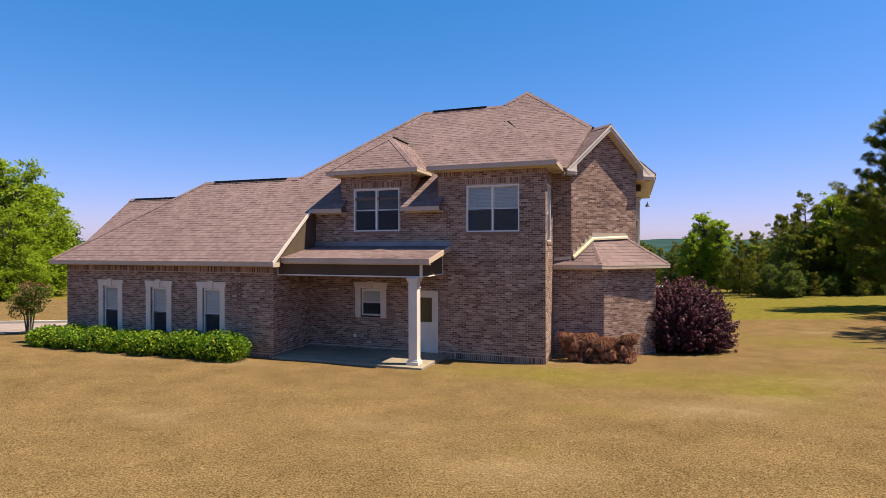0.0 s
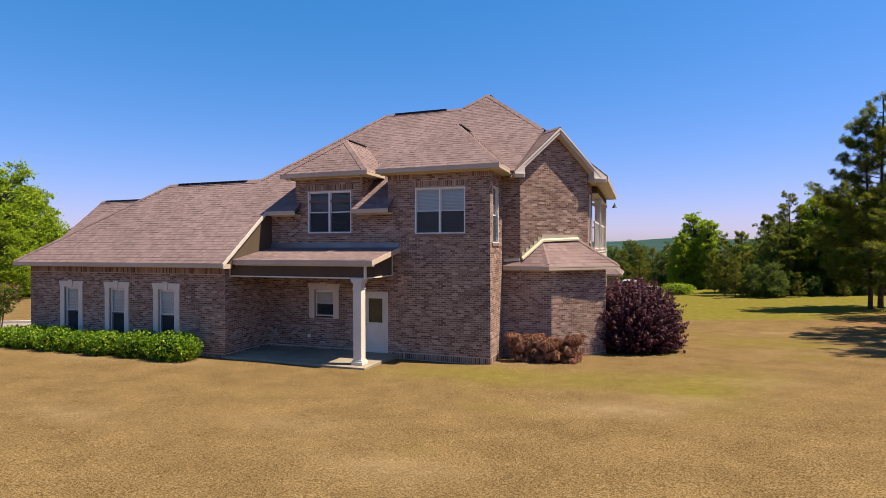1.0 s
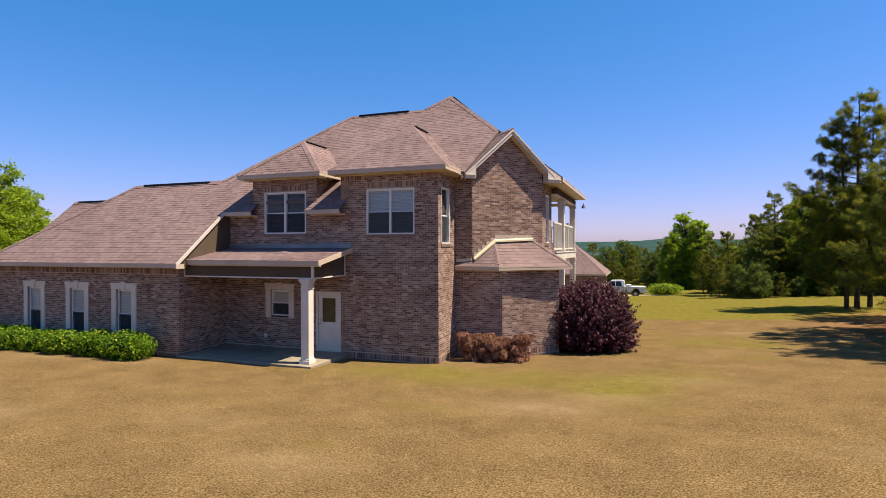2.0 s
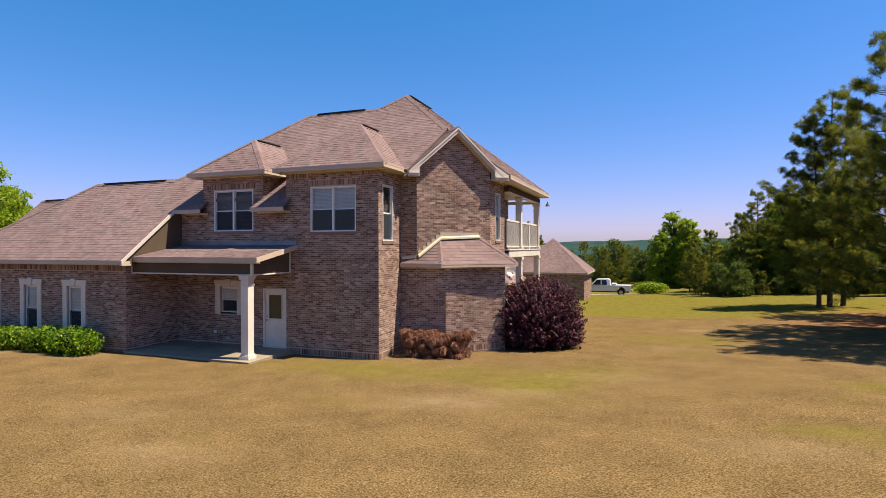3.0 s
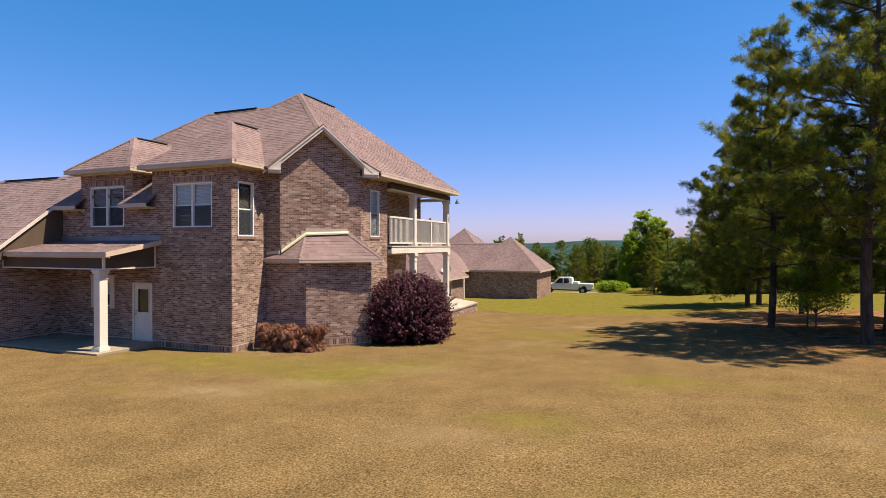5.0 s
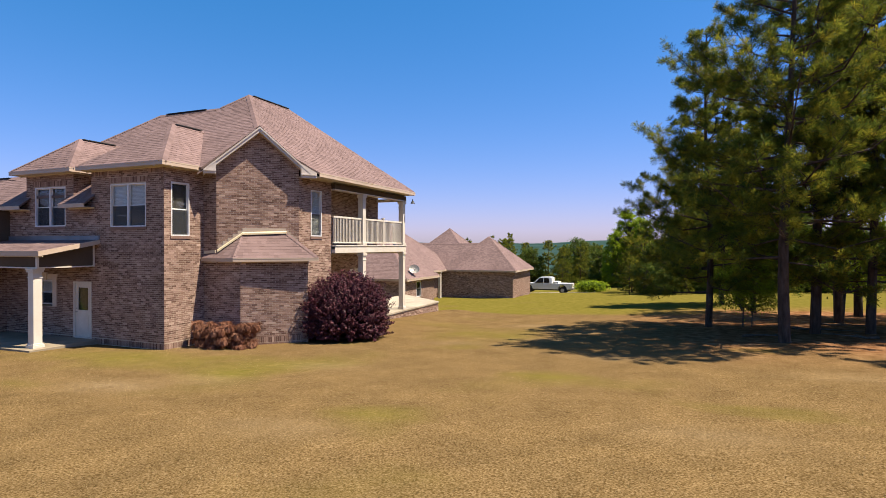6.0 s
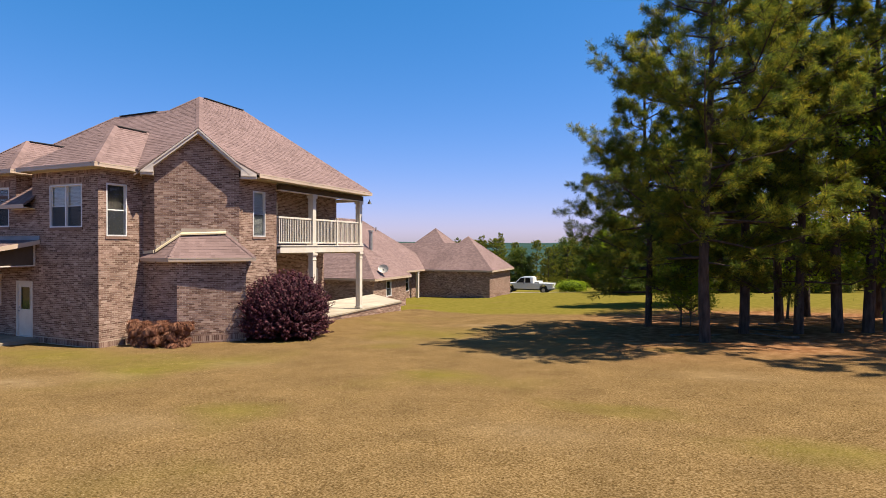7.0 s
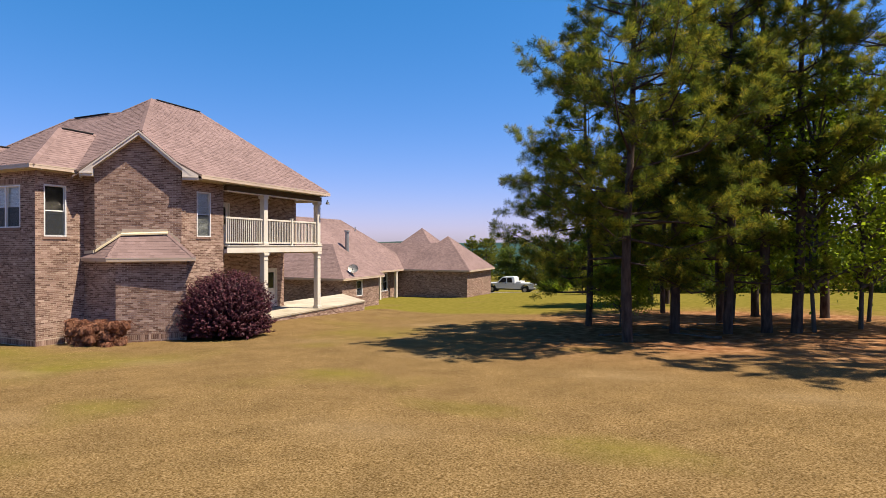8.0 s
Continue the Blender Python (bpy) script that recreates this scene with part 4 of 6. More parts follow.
# ---- house: windows and doors ----
def window(center, d, width, z0, z1, casing=False, twin=False, blind=1.0, sill=True, tilt=0.044):
    """A sash window in an opening: frame, sashes, panes and blind; d runs along the wall with the outside to its right."""
    c, d = Vector((*center, 0)), Vector((*d, 0)).normalized()
    n = Vector((d.y, -d.x, 0))

    def bar(mesh, s0, s1, za, zb, o0, o1):
        q = [c + d * s0 + n * o1, c + d * s1 + n * o1, c + d * s1 + n * o0, c + d * s0 + n * o0]
        mesh.hexa([(p.x, p.y, za) for p in q], [(p.x, p.y, zb) for p in q])
    win = part("window", Mesh(), M_VINYL, house)
    h, mid = width / 2, (z0 + z1) / 2
    fr = Mesh()
    fw = 0.04
    outer = 0.012 if not casing else -0.05
    bar(fr, -h, h, z0, z0 + fw, -0.14, outer)
    bar(fr, -h, h, z1 - fw, z1, -0.14, outer)
    bar(fr, -h, -h + fw, z0 + fw, z1 - fw, -0.14, outer)
    bar(fr, h - fw, h, z0 + fw, z1 - fw, -0.14, outer)
    if twin:
        bar(fr, -0.03, 0.03, z0 + fw, z1 - fw, -0.14, outer)
    part("frame", fr, M_VINYL, win)
    halves = [(-h + fw, -0.03), (0.03, h - fw)] if twin else [(-h + fw, h - fw)]
    for a, b in halves:
        for za, zb, off in ((z0 + fw, mid + 0.02, -0.085), (mid - 0.02, z1 - fw, -0.06)):
            sa = Mesh()
            t = 0.024
            bar(sa, a, b, za, za + t, off - 0.025, off)
            bar(sa, a, b, zb - t, zb, off - 0.025, off)
            bar(sa, a, a + t, za + t, zb - t, off - 0.025, off)
            bar(sa, b - t, b, za + t, zb - t, off - 0.025, off)
            part("sash", sa, M_VINYL, win)
            gl = Mesh()
            q = [c + d * (a + t) + n * (off - 0.012), c + d * (b - t) + n * (off - 0.012)]
            gl.poly([(q[0].x, q[0].y, za + t), (q[1].x, q[1].y, za + t), (q[1].x, q[1].y, zb - t), (q[0].x, q[0].y, zb - t)])
            g = part("pane", gl, M_GLASS, win)
            g.visible_shadow = False
        sc = Mesh()
        q = [c + d * (a + 0.01) + n * -0.055, c + d * (b - 0.01) + n * -0.055]
        sc.poly([(q[0].x, q[0].y, z0 + fw), (q[1].x, q[1].y, z0 + fw), (q[1].x, q[1].y, mid - 0.02), (q[0].x, q[0].y, mid - 0.02)])
        part("insect_screen", sc, M_SCREEN, win)
        if blind > 0:
            bl = Mesh()
            zz = z1 - fw - 0.01
            low = z1 - fw - (z1 - z0 - 2 * fw) * blind
            while zz > low:
                q = [c + d * (a + 0.01), c + d * (b - 0.01)]
                bl.poly([(*(q[0] + n * -0.105)[:2], zz - tilt), (*(q[1] + n * -0.105)[:2], zz - tilt), (*(q[1] + n * -0.13)[:2], zz), (*(q[0] + n * -0.13)[:2], zz)])
                zz -= 0.046
            # Slats turned flat take the darkened copy of the blind's colour.
            part("blind", bl, M_BLIND if tilt > 0.02 else M_BLIND_DIM, win, "slatted blind")
    # Added board behind the panes; the dimness of the room is its dark colour.
    if tilt < 0.02 or blind < 0.9:
        bk = Mesh()
        bar(bk, -h, h, z0, z1, -0.19, -0.17)
        part("room_side", bk, M_DARK, win, "dark board that stands for the dim room inside")
    if sill and not casing:
        si = Mesh()
        s = -h - 0.04
        while s < h + 0.04:
            bar(si, s, min(s + 0.058, h + 0.04), z0 - 0.10, z0 - 0.008, -0.05, 0.03)
            bar(si, min(s + 0.058, h + 0.04), min(s + 0.0677, h + 0.04), z0 - 0.10, z0 - 0.014, -0.05, 0.022)
            s += 0.0677
        part("sill", si.weld(), M_BRICK, win, "brick rowlock sill")
    if casing:
        ca = Mesh()
        bar(ca, -h - 0.21, -h, z0 - 0.06, z1 + 0.02, -0.02, 0.045)
        bar(ca, h, h + 0.21, z0 - 0.06, z1 + 0.02, -0.02, 0.045)
        q = lambda s, o: c + d * s + n * o
        a, b = h + 0.21, h + 0.27
        lo, hi = z1 + 0.021, z1 + 0.24
        ca.hexa([(*q(-a, 0.05)[:2], lo), (*q(a, 0.05)[:2], lo), (*q(a, -0.02)[:2], lo), (*q(-a, -0.02)[:2], lo)],
                [(*q(-b, 0.05)[:2], hi), (*q(b, 0.05)[:2], hi), (*q(b, -0.02)[:2], hi), (*q(-b, -0.02)[:2], hi)])
        part("casing", ca, M_CASING, win, "moulded painted window surround")
        ke = Mesh()
        ke.hexa([(*q(-0.08, 0.085)[:2], lo - 0.01), (*q(0.08, 0.085)[:2], lo - 0.01), (*q(0.08, 0.03)[:2], lo - 0.01), (*q(-0.08, 0.03)[:2], lo - 0.01)],
                [(*q(-0.12, 0.085)[:2], hi + 0.045), (*q(0.12, 0.085)[:2], hi + 0.045), (*q(0.12, 0.03)[:2], hi + 0.045), (*q(-0.12, 0.03)[:2], hi + 0.045)])
        part("keystone", ke, M_CASING, win)
    return win


tagged(window((-5.88, 0), (1, 0), 1.76, 4.3, 5.79, twin=True, tilt=0.004), "white twin sash window with slatted blinds")
tagged(window((-1.71, 0), (1, 0), 1.76, 4.24, 5.76, twin=True), "white twin sash window with slatted blinds")
window((-6.1, 0), (1, 0), 0.78, 1.34, 2.27, casing=True, blind=0.5)
for cx in CASED:
    window((cx, WY), (1, 0), 0.74, 0.62, 2.32, casing=True, blind=0.52)
window((0, 0.68), (0, 1), 0.78, 3.92, 5.79, blind=0)
window((2.7, 4.915), (0, 1), 0.73, 3.95, 5.8, blind=1.0)


def door(center, d, width, z0, z1):
    """Half-glazed door in a white frame."""
    c, d = Vector((*center, 0)), Vector((*d, 0)).normalized()
    n = Vector((d.y, -d.x, 0))

    def bar(mesh, s0, s1, za, zb, o0, o1):
        q = [c + d * s0 + n * o1, c + d * s1 + n * o1, c + d * s1 + n * o0, c + d * s0 + n * o0]
        mesh.hexa([(p.x, p.y, za) for p in q], [(p.x, p.y, zb) for p in q])
    h = width / 2
    dr = part("door", Mesh(), M_WHITE, house, "white half-glazed back door")
    fr = Mesh()
    bar(fr, -h, -h + 0.06, z0, z1, -0.14, 0.015)
    bar(fr, h - 0.06, h, z0, z1, -0.14, 0.015)
    bar(fr, -h + 0.06, h - 0.06, z1 - 0.06, z1, -0.14, 0.015)
    bar(fr, -h + 0.06, h - 0.06, z0, z0 + 0.03, -0.14, 0.04)
    part("frame", fr, M_WHITE, dr)
    le = Mesh()
    a, b = -h + 0.065, h - 0.065
    g0, g1 = z0 + 1.0, z1 - 0.2
    bar(le, a, b, z0 + 0.035, g0, -0.085, -0.04)
    bar(le, a, b, g1, z1 - 0.065, -0.085, -0.04)
    bar(le, a, a + 0.14, g0, g1, -0.085, -0.04)
    bar(le, b - 0.14, b, g0, g1, -0.085, -0.04)
    part("leaf", le, M_WHITE, dr)
    mo = Mesh()
    bar(mo, a + 0.12, b - 0.12, g0 - 0.03, g0 + 0.02, -0.039, -0.025)
    bar(mo, a + 0.12, b - 0.12, g1 - 0.02, g1 + 0.03, -0.039, -0.025)
    bar(mo, a + 0.12, a + 0.16, g0 + 0.02, g1 - 0.02, -0.039, -0.025)
    bar(mo, b - 0.16, b - 0.12, g0 + 0.02, g1 - 0.02, -0.039, -0.025)
    bar(mo, a + 0.15, b - 0.15, z0 + 0.25, z0 + 0.8, -0.039, -0.03)
    part("moulding", mo, M_WHITE, dr)
    gl = Mesh()
    q = [c + d * (a + 0.14) - n * 0.06, c + d * (b - 0.14) - n * 0.06]
    gl.poly([(q[0].x, q[0].y, g0), (q[1].x, q[1].y, g0), (q[1].x, q[1].y, g1), (q[0].x, q[0].y, g1)])
    part("pane", gl, M_GLASS, dr).visible_shadow = False
    bk = Mesh()
    bar(bk, a + 0.1, b - 0.1, g0 - 0.05, g1 + 0.05, -0.13, -0.12)
    part("door_curtain", bk, M_DOORCURTAIN, dr, "olive curtain behind the glass")
    kn = Mesh()
    kp = c + d * (a + 0.07) + n * -0.035
    kn.tube((kp.x, kp.y, z0 + 0.95), (kp.x + n.x * 0.06, kp.y + n.y * 0.06, z0 + 0.95), 0.03, 0.022, 10)
    part("knob", kn, M_METAL, dr, "brushed metal knob")
    kn = Mesh()
    kn.tube((kp.x, kp.y, z0 + 1.08), (kp.x + n.x * 0.02, kp.y + n.y * 0.02, z0 + 1.08), 0.028, 0.024, 10)
    part("deadbolt", kn, M_METAL, dr, "brushed metal deadbolt")
    return dr


M_DOORCURTAIN = material("olive_curtain", [(0.3, (0.094, 0.074, 0.035)), (0.7, (0.125, 0.101, 0.047))], scale=8, rough=0.9)
door((-4.09, 0), (1, 0), 0.98, 0.18, 2.25)
door((0.35, 11.73), (0, 1), 0.9, 0.25, 2.35)
door((1.2, 7.4), (0, 1), 0.9, 3.57, 5.6)

# ---- balcony ----
bal = thing("balcony", "white painted balcony with rails and square posts on the house side", "balcony")


def bpart(name, boxes, mat, bevel=0.0, label=""):
    m = Mesh()
    for lo, hi in boxes:
        m.box(lo, hi)
    return part(name, m, mat, bal, label, bevel=bevel)


BX = 2.9
bpart("deck", [((1.2, 5.99, 3.44), (BX - 0.02, 12.75, 3.54))], M_CONCRETE)
bpart("edge_beam", [((BX - 0.2, 5.99, 3.26), (BX, 12.78, 3.55)), ((1.2, 12.6, 3.26), (BX - 0.2, 12.78, 3.55)), ((BX - 0.22, 5.99, 3.55), (BX + 0.03, 12.81, 3.59))], M_WHITE, 0.006, "white painted edge beam")
bpart("ceiling", [((0.35, 5.99, 3.2), (BX - 0.2, 12.6, 3.24))], M_SOFFIT)
bpart("upper_ceiling", [((1.2, 5.99, 6.17), (BX - 0.1, 12.7, 6.2))], M_SOFFIT)
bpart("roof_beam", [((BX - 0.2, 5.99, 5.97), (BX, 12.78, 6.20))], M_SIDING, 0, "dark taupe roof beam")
bpart("beam_trim", [((BX - 0.21, 5.99, 5.93), (BX + 0.01, 12.79, 5.97)), ((1.2, 12.6, 5.93), (BX - 0.21, 12.79, 6.08))], M_WHITE)


def bpost(y, z0, z1, w=0.26):
    h = w / 2
    x = BX - h - 0.01
    m = Mesh()
    m.box((x - h, y - h, z0), (x + h, y + h, z1))
    for a, b, e in ((z0, z0 + 0.12, 0.04), (z1 - 0.14, z1 - 0.02, 0.045), (z1 - 0.36, z1 - 0.32, 0.02)):
        m.box((x - h - e, y - h - e, a), (x + h + e, y + h + e, b))
    return part("post", m, M_WHITE, bal, bevel=0.004)


for yy in (8.42, 12.55):
    bpost(yy, 3.59, 5.93)
    bpost(yy, 0.22, 3.26)


def railing(p, q, name="railing"):
    p, q = Vector((*p, 0)), Vector((*q, 0))
    d = (q - p).normalized()
    n = Vector((d.y, -d.x, 0))
    rl = part(name, Mesh(), M_WHITE, bal)

    def bar(mesh, s0, s1, za, zb, w):
        a = [p + d * s0 + n * w, p + d * s1 + n * w, p + d * s1 - n * w, p + d * s0 - n * w]
        mesh.hexa([(c.x, c.y, za) for c in a], [(c.x, c.y, zb) for c in a])
    length = (q - p).length
    for za, zb, w, nm in ((4.76, 4.84, 0.035, "top_rail"), (3.68, 3.74, 0.025, "bottom_rail")):
        m = Mesh()
        bar(m, 0, length, za, zb, w)
        part(nm, m, M_WHITE, rl, bevel=0.004)
    k = int(length / 0.115)
    for i in range(k):
        m = Mesh()
        s = (i + 0.5) * length / k
        bar(m, s - 0.017, s + 0.017, 3.74, 4.76, 0.017)
        part("baluster", m, M_WHITE, rl)


for y0, y1 in ((6.0, 8.28), (8.56, 10.35), (10.47, 12.41)):
    railing((BX - 0.12, y0), (BX - 0.12, y1))
railing((BX - 0.3, 12.66), (1.25, 12.66))
bpart("rail_post", [((BX - 0.17, 10.36, 3.59), (BX - 0.07, 10.46, 4.9)), ((BX - 0.185, 10.345, 4.9), (BX - 0.055, 10.475, 4.94))], M_WHITE)
m = Mesh()
m.box((0.3, 5.99, 0.12), (3.05, 13.1, 0.2))
m.box((-1.0, 13.1, 0.12), (3.05, 17.0, 0.2))
m.hexa([(-1.0, 17.0, 0.12), (3.05, 17.0, 0.12), (-0.9, 20.5, 0.12)], [(-1.0, 17.0, 0.2), (3.05, 17.0, 0.2), (-0.9, 20.5, 0.2)])
M_PATIO = material("weathered_concrete", [(0.3, (0.34, 0.29, 0.22)), (0.7, (0.43, 0.37, 0.285))], scale=2.5, rough=0.9, fine=40, bump=0.25, grime=0.25)
patio = tagged(part("patio", m, M_PATIO, None), "pale concrete patio slab beside the house", "patio", "", "structure")
wall("patio_wall", (3.0, 5.9), (3.0, 17.0), -0.9, 0.11)
wall("patio_wall", (3.0, 17.0), (-0.9, 20.5), -1.3, 0.11)
lamp = thing("eave_lamp", "small black lantern under the eave corner", "lamp", (3.3, 12.75, 6.05))
m = Mesh()
m.tube((0, 0, 0), (0, 0, -0.08), 0.02, 0.02, 8)
part("stem", m, M_BLACK, lamp)
m = Mesh()
m.tube((0, 0, -0.08), (0, 0, -0.24), 0.04, 0.12, 12)
part("shade", m, M_BLACK, lamp)


# ---- north wing and garage ----
nw = thing("rear_wing", "low brick rear wing and garage with brown shingle hip roofs", "house wing")
keep_house, house = house, nw


def z_nb(y): return gz(2, y) - 0.4


def hip_roof(x0, x1, y0, y1, z, pitch=PITCH, sides="SENW", tabs=True):
    w, l = x1 - x0, y1 - y0
    h = min(w, l) / 2
    if l >= w:
        a, b = (x0 + h, y0 + h), (x0 + h, y1 - h)
        se, ne, nwc, sw = a, b, b, a
    else:
        a, b = (x0 + h, y0 + h), (x1 - h, y0 + h)
        sw, se, ne, nwc = a, b, b, a

    def poly(*pts):
        out = []
        for p in pts:
            if p not in out:
                out.append(p)
        return out
    if "S" in sides:
        slope(poly((x0, y0), (x1, y0), se, sw), lambda x, y: z + pitch * (y - y0), (0, 1), nw, tabs=tabs)
    if "E" in sides:
        slope(poly((x1, y0), (x1, y1), ne, se), lambda x, y: z + pitch * (x1 - x), (-1, 0), nw, tabs=tabs)
    if "N" in sides:
        slope(poly((x1, y1), (x0, y1), nwc, ne), lambda x, y: z + pitch * (y1 - y), (0, -1), nw, tabs=False)
    if "W" in sides:
        slope(poly((x0, y1), (x0, y0), sw, nwc), lambda x, y: z + pitch * (x - x0), (1, 0), nw, tabs=False)
    top = z + pitch * h + 0.01
    cap((x1, y0, z + 0.01), (*se, top), 0.15, nw)
    cap((x1, y1, z + 0.01), (*ne, top), 0.15, nw)
    cap((x0, y0, z + 0.01), (*sw, top), 0.15, nw)
    cap((*sw, top), (*(se if w > l else nwc), top), 0.15, nw)


NZ = 1.27
hip_roof(-11.0, -0.61, 20.15, 25.95, NZ, sides="SENW")
hip_roof(-15.25, -3.75, 20.4, 38.75, NZ + 0.03)
hip_roof(-4.35, 3.05, 35.2, 42.6, 1.28, 0.87)
hip_roof(-12.0, 1.6, 35.24, 41.1, 1.28, 0.87)
hip_roof(-15.0, -7.0, 50.5, 58.5, 2.1, 0.95)
for a, b, o, z in (((-11.0, 20.15), (-0.61, 20.15), (0, -1), NZ), ((-0.61, 20.15), (-0.61, 25.95), (1, 0), NZ), ((-0.61, 25.95), (-3.7, 25.95), (0, 1), NZ), ((-3.75, 26.0), (-3.75, 35.2), (1, 0), NZ + 0.03), ((-3.75, 35.2), (3.05, 35.2), (0, -1), 1.28), ((3.05, 35.2), (3.05, 42.7), (1, 0), 1.28)):
    eave(a, b, o, z, 0.38, 0.16)
wall("wall_rear_south", (-12.2, 20.5), (-0.97, 20.5), -1.6, 1.15)
wall("wall_rear_east", (-0.97, 20.5), (-0.97, 25.6), -1.8, 1.15, [(1.9, 2.7, -0.15, 1.0)])
wall("wall_rear_north", (-0.97, 25.6), (-4.6, 25.6), -1.8, 1.15)
wall("wall_entry", (-4.6, 25.6), (-4.6, 35.5), -1.8, 1.15, [(6.2, 7.9, -0.7, 1.0)])
wall("wall_garage_south", (-4.6, 35.5), (2.7, 35.5), -2.0, 1.15)
wall("wall_garage_east", (2.7, 35.5), (2.7, 42.4), -2.0, 1.15)
wall("wall_garage_north", (2.7, 42.4), (-9, 42.4), -2.0, 1.15, bricks=False)
wall("wall_far", (-14.6, 50.9), (-7.4, 50.9), -2.0, 2.8, bricks=False)
wall("wall_far", (-7.4, 50.9), (-7.4, 58.1), -2.0, 2.8, bricks=False)
window((-0.97, 22.8), (0, 1), 0.8, -0.15, 1.0, blind=0)
window((-4.6, 32.65), (0, 1), 1.7, -0.7, 1.0, twin=True, blind=0)
for yy in (30.9, 34.0):
    post("entry_post", -3.95, yy, -1.6, 1.12, 0.24, M_WHITE)
m = Mesh()
m.tube((-6.0, 28.8, 2.9), (-6.0, 28.8, 4.75), 0.17, 0.17, 12)
m.tube((-6.0, 28.8, 4.75), (-6.0, 28.8, 4.9), 0.24, 0.24, 12)
part("flue_pipe", m, M_METAL, nw, "capped metal flue pipe")
m = Mesh()
m.tube((-8.2, 33.6, 4.0), (-8.2, 33.6, 5.35), 0.06, 0.06, 8)
part("vent_pipe", m, M_METAL, nw)
house = keep_house
dish = thing("satellite_dish", "grey satellite dish on the rear wing roof edge", "satellite dish", (-0.9, 21.7, 1.45))
bm = bmesh.new()
rings, seg = 4, 16
rows_ = []
for i in range(rings + 1):
    r = 0.38 * i / rings
    rows_.append([bm.verts.new((r * math.cos(2 * math.pi * j / seg), 0.9 * r * math.sin(2 * math.pi * j / seg), 0.45 * r * r)) for j in range(seg if i else 1)])
for i in range(rings):
    for j in range(seg):
        k = (j + 1) % seg
        if i == 0:
            bm.faces.new((rows_[0][0], rows_[1][j], rows_[1][k]))
        else:
            bm.faces.new((rows_[i][j], rows_[i + 1][j], rows_[i + 1][k], rows_[i][k]))
bmesh.ops.solidify(bm, geom=bm.faces[:], thickness=0.012)
bmesh.ops.transform(bm, matrix=pose(0.1, -0.05, 0.45, 60, 0, 35), verts=bm.verts)
me = bpy.data.meshes.new("reflector")
bm.to_mesh(me)
bm.free()
me.materials.append(M_METAL)
part("reflector", me, None, dish)
m = Mesh()
m.tube((0, 0, -0.05), (0.0, 0.0, 0.4), 0.025, 0.025, 8)
m.tube((0, 0, 0.4), (0.1, -0.05, 0.45), 0.03, 0.03, 8)
part("mast", m, M_BLACK, dish)
m = Mesh()
m.tube((0.1, -0.05, 0.4), (0.32, -0.42, 0.42), 0.015, 0.015, 6)
m.tube((0.30, -0.39, 0.40), (0.34, -0.45, 0.44), 0.04, 0.04, 8)
part("feed_arm", m, M_BLACK, dish)


# ---- road ----
def strip(name, label, p, q, width, lift, mat, thick=0.1, kind="structure", category="road"):
    p, q = np.array(p), np.array(q)
    d = (q - p) / np.linalg.norm(q - p)
    n = np.array((-d[1], d[0]))
    k = int(np.linalg.norm(q - p) / 1.0)
    m = Mesh()
    for i in range(k):
        a, b = p + d * i, p + d * (i + 1)
        c = [a - n * width / 2, b - n * width / 2, b + n * width / 2, a + n * width / 2]
        z = [gz(*e) + lift for e in c]
        m.hexa([(*e, h - thick) for e, h in zip(c, z)], [(*e, h) for e, h in zip(c, z)])
    return tagged(part(name, m, mat), label, category, "", kind)


M_ROAD = material("pale_asphalt", [(0.3, (0.225, 0.172, 0.145)), (0.7, (0.275, 0.215, 0.185))], scale=3, rough=0.9, fine=50, bump=0.3)
strip("road", "pale grey paved drive beyond the low wing", (-60, -29.2), (-14, 9.2), 4.6, 0.03, M_ROAD)
strip("kerb", "pale concrete kerb along the drive", (-61.8, -27.1), (-15.8, 11.3), 0.3, 0.12, M_CONCRETE, 0.3, "structure", "kerb")


# ---- plants ----
def leaf_mesh(name, centers, normals, sizes, rng, mat, ratio=0.55):
    """Many small leaves: one folded diamond each."""
    n = len(centers)
    t = rng.normal(size=(n, 3))
    t -= normals * np.sum(t * normals, 1, keepdims=True)
    t /= np.linalg.norm(t, axis=1, keepdims=True) + 1e-9
    b = np.cross(normals, t)
    s = sizes[:, None]
    v = np.stack((centers - t * s * 0.5, centers + b * s * ratio * 0.5 + normals * s * 0.08, centers + t * s * 0.5, centers - b * s * ratio * 0.5 + normals * s * 0.08), 1).reshape(-1, 3)
    f = np.arange(n * 4).reshape(n, 4)
    return fast_mesh(name, v, f, mat)


def unit(rng, n):
    v = rng.normal(size=(n, 3))
    return v / np.linalg.norm(v, axis=1, keepdims=True)


def limb(mesh, pts, r0, r1, n=7):
    for i, (a, b) in enumerate(zip(pts, pts[1:])):
        k = len(pts) - 1
        mesh.tube(a, b, r0 + (r1 - r0) * i / k, r0 + (r1 - r0) * (i + 1) / k, n, cap=False)


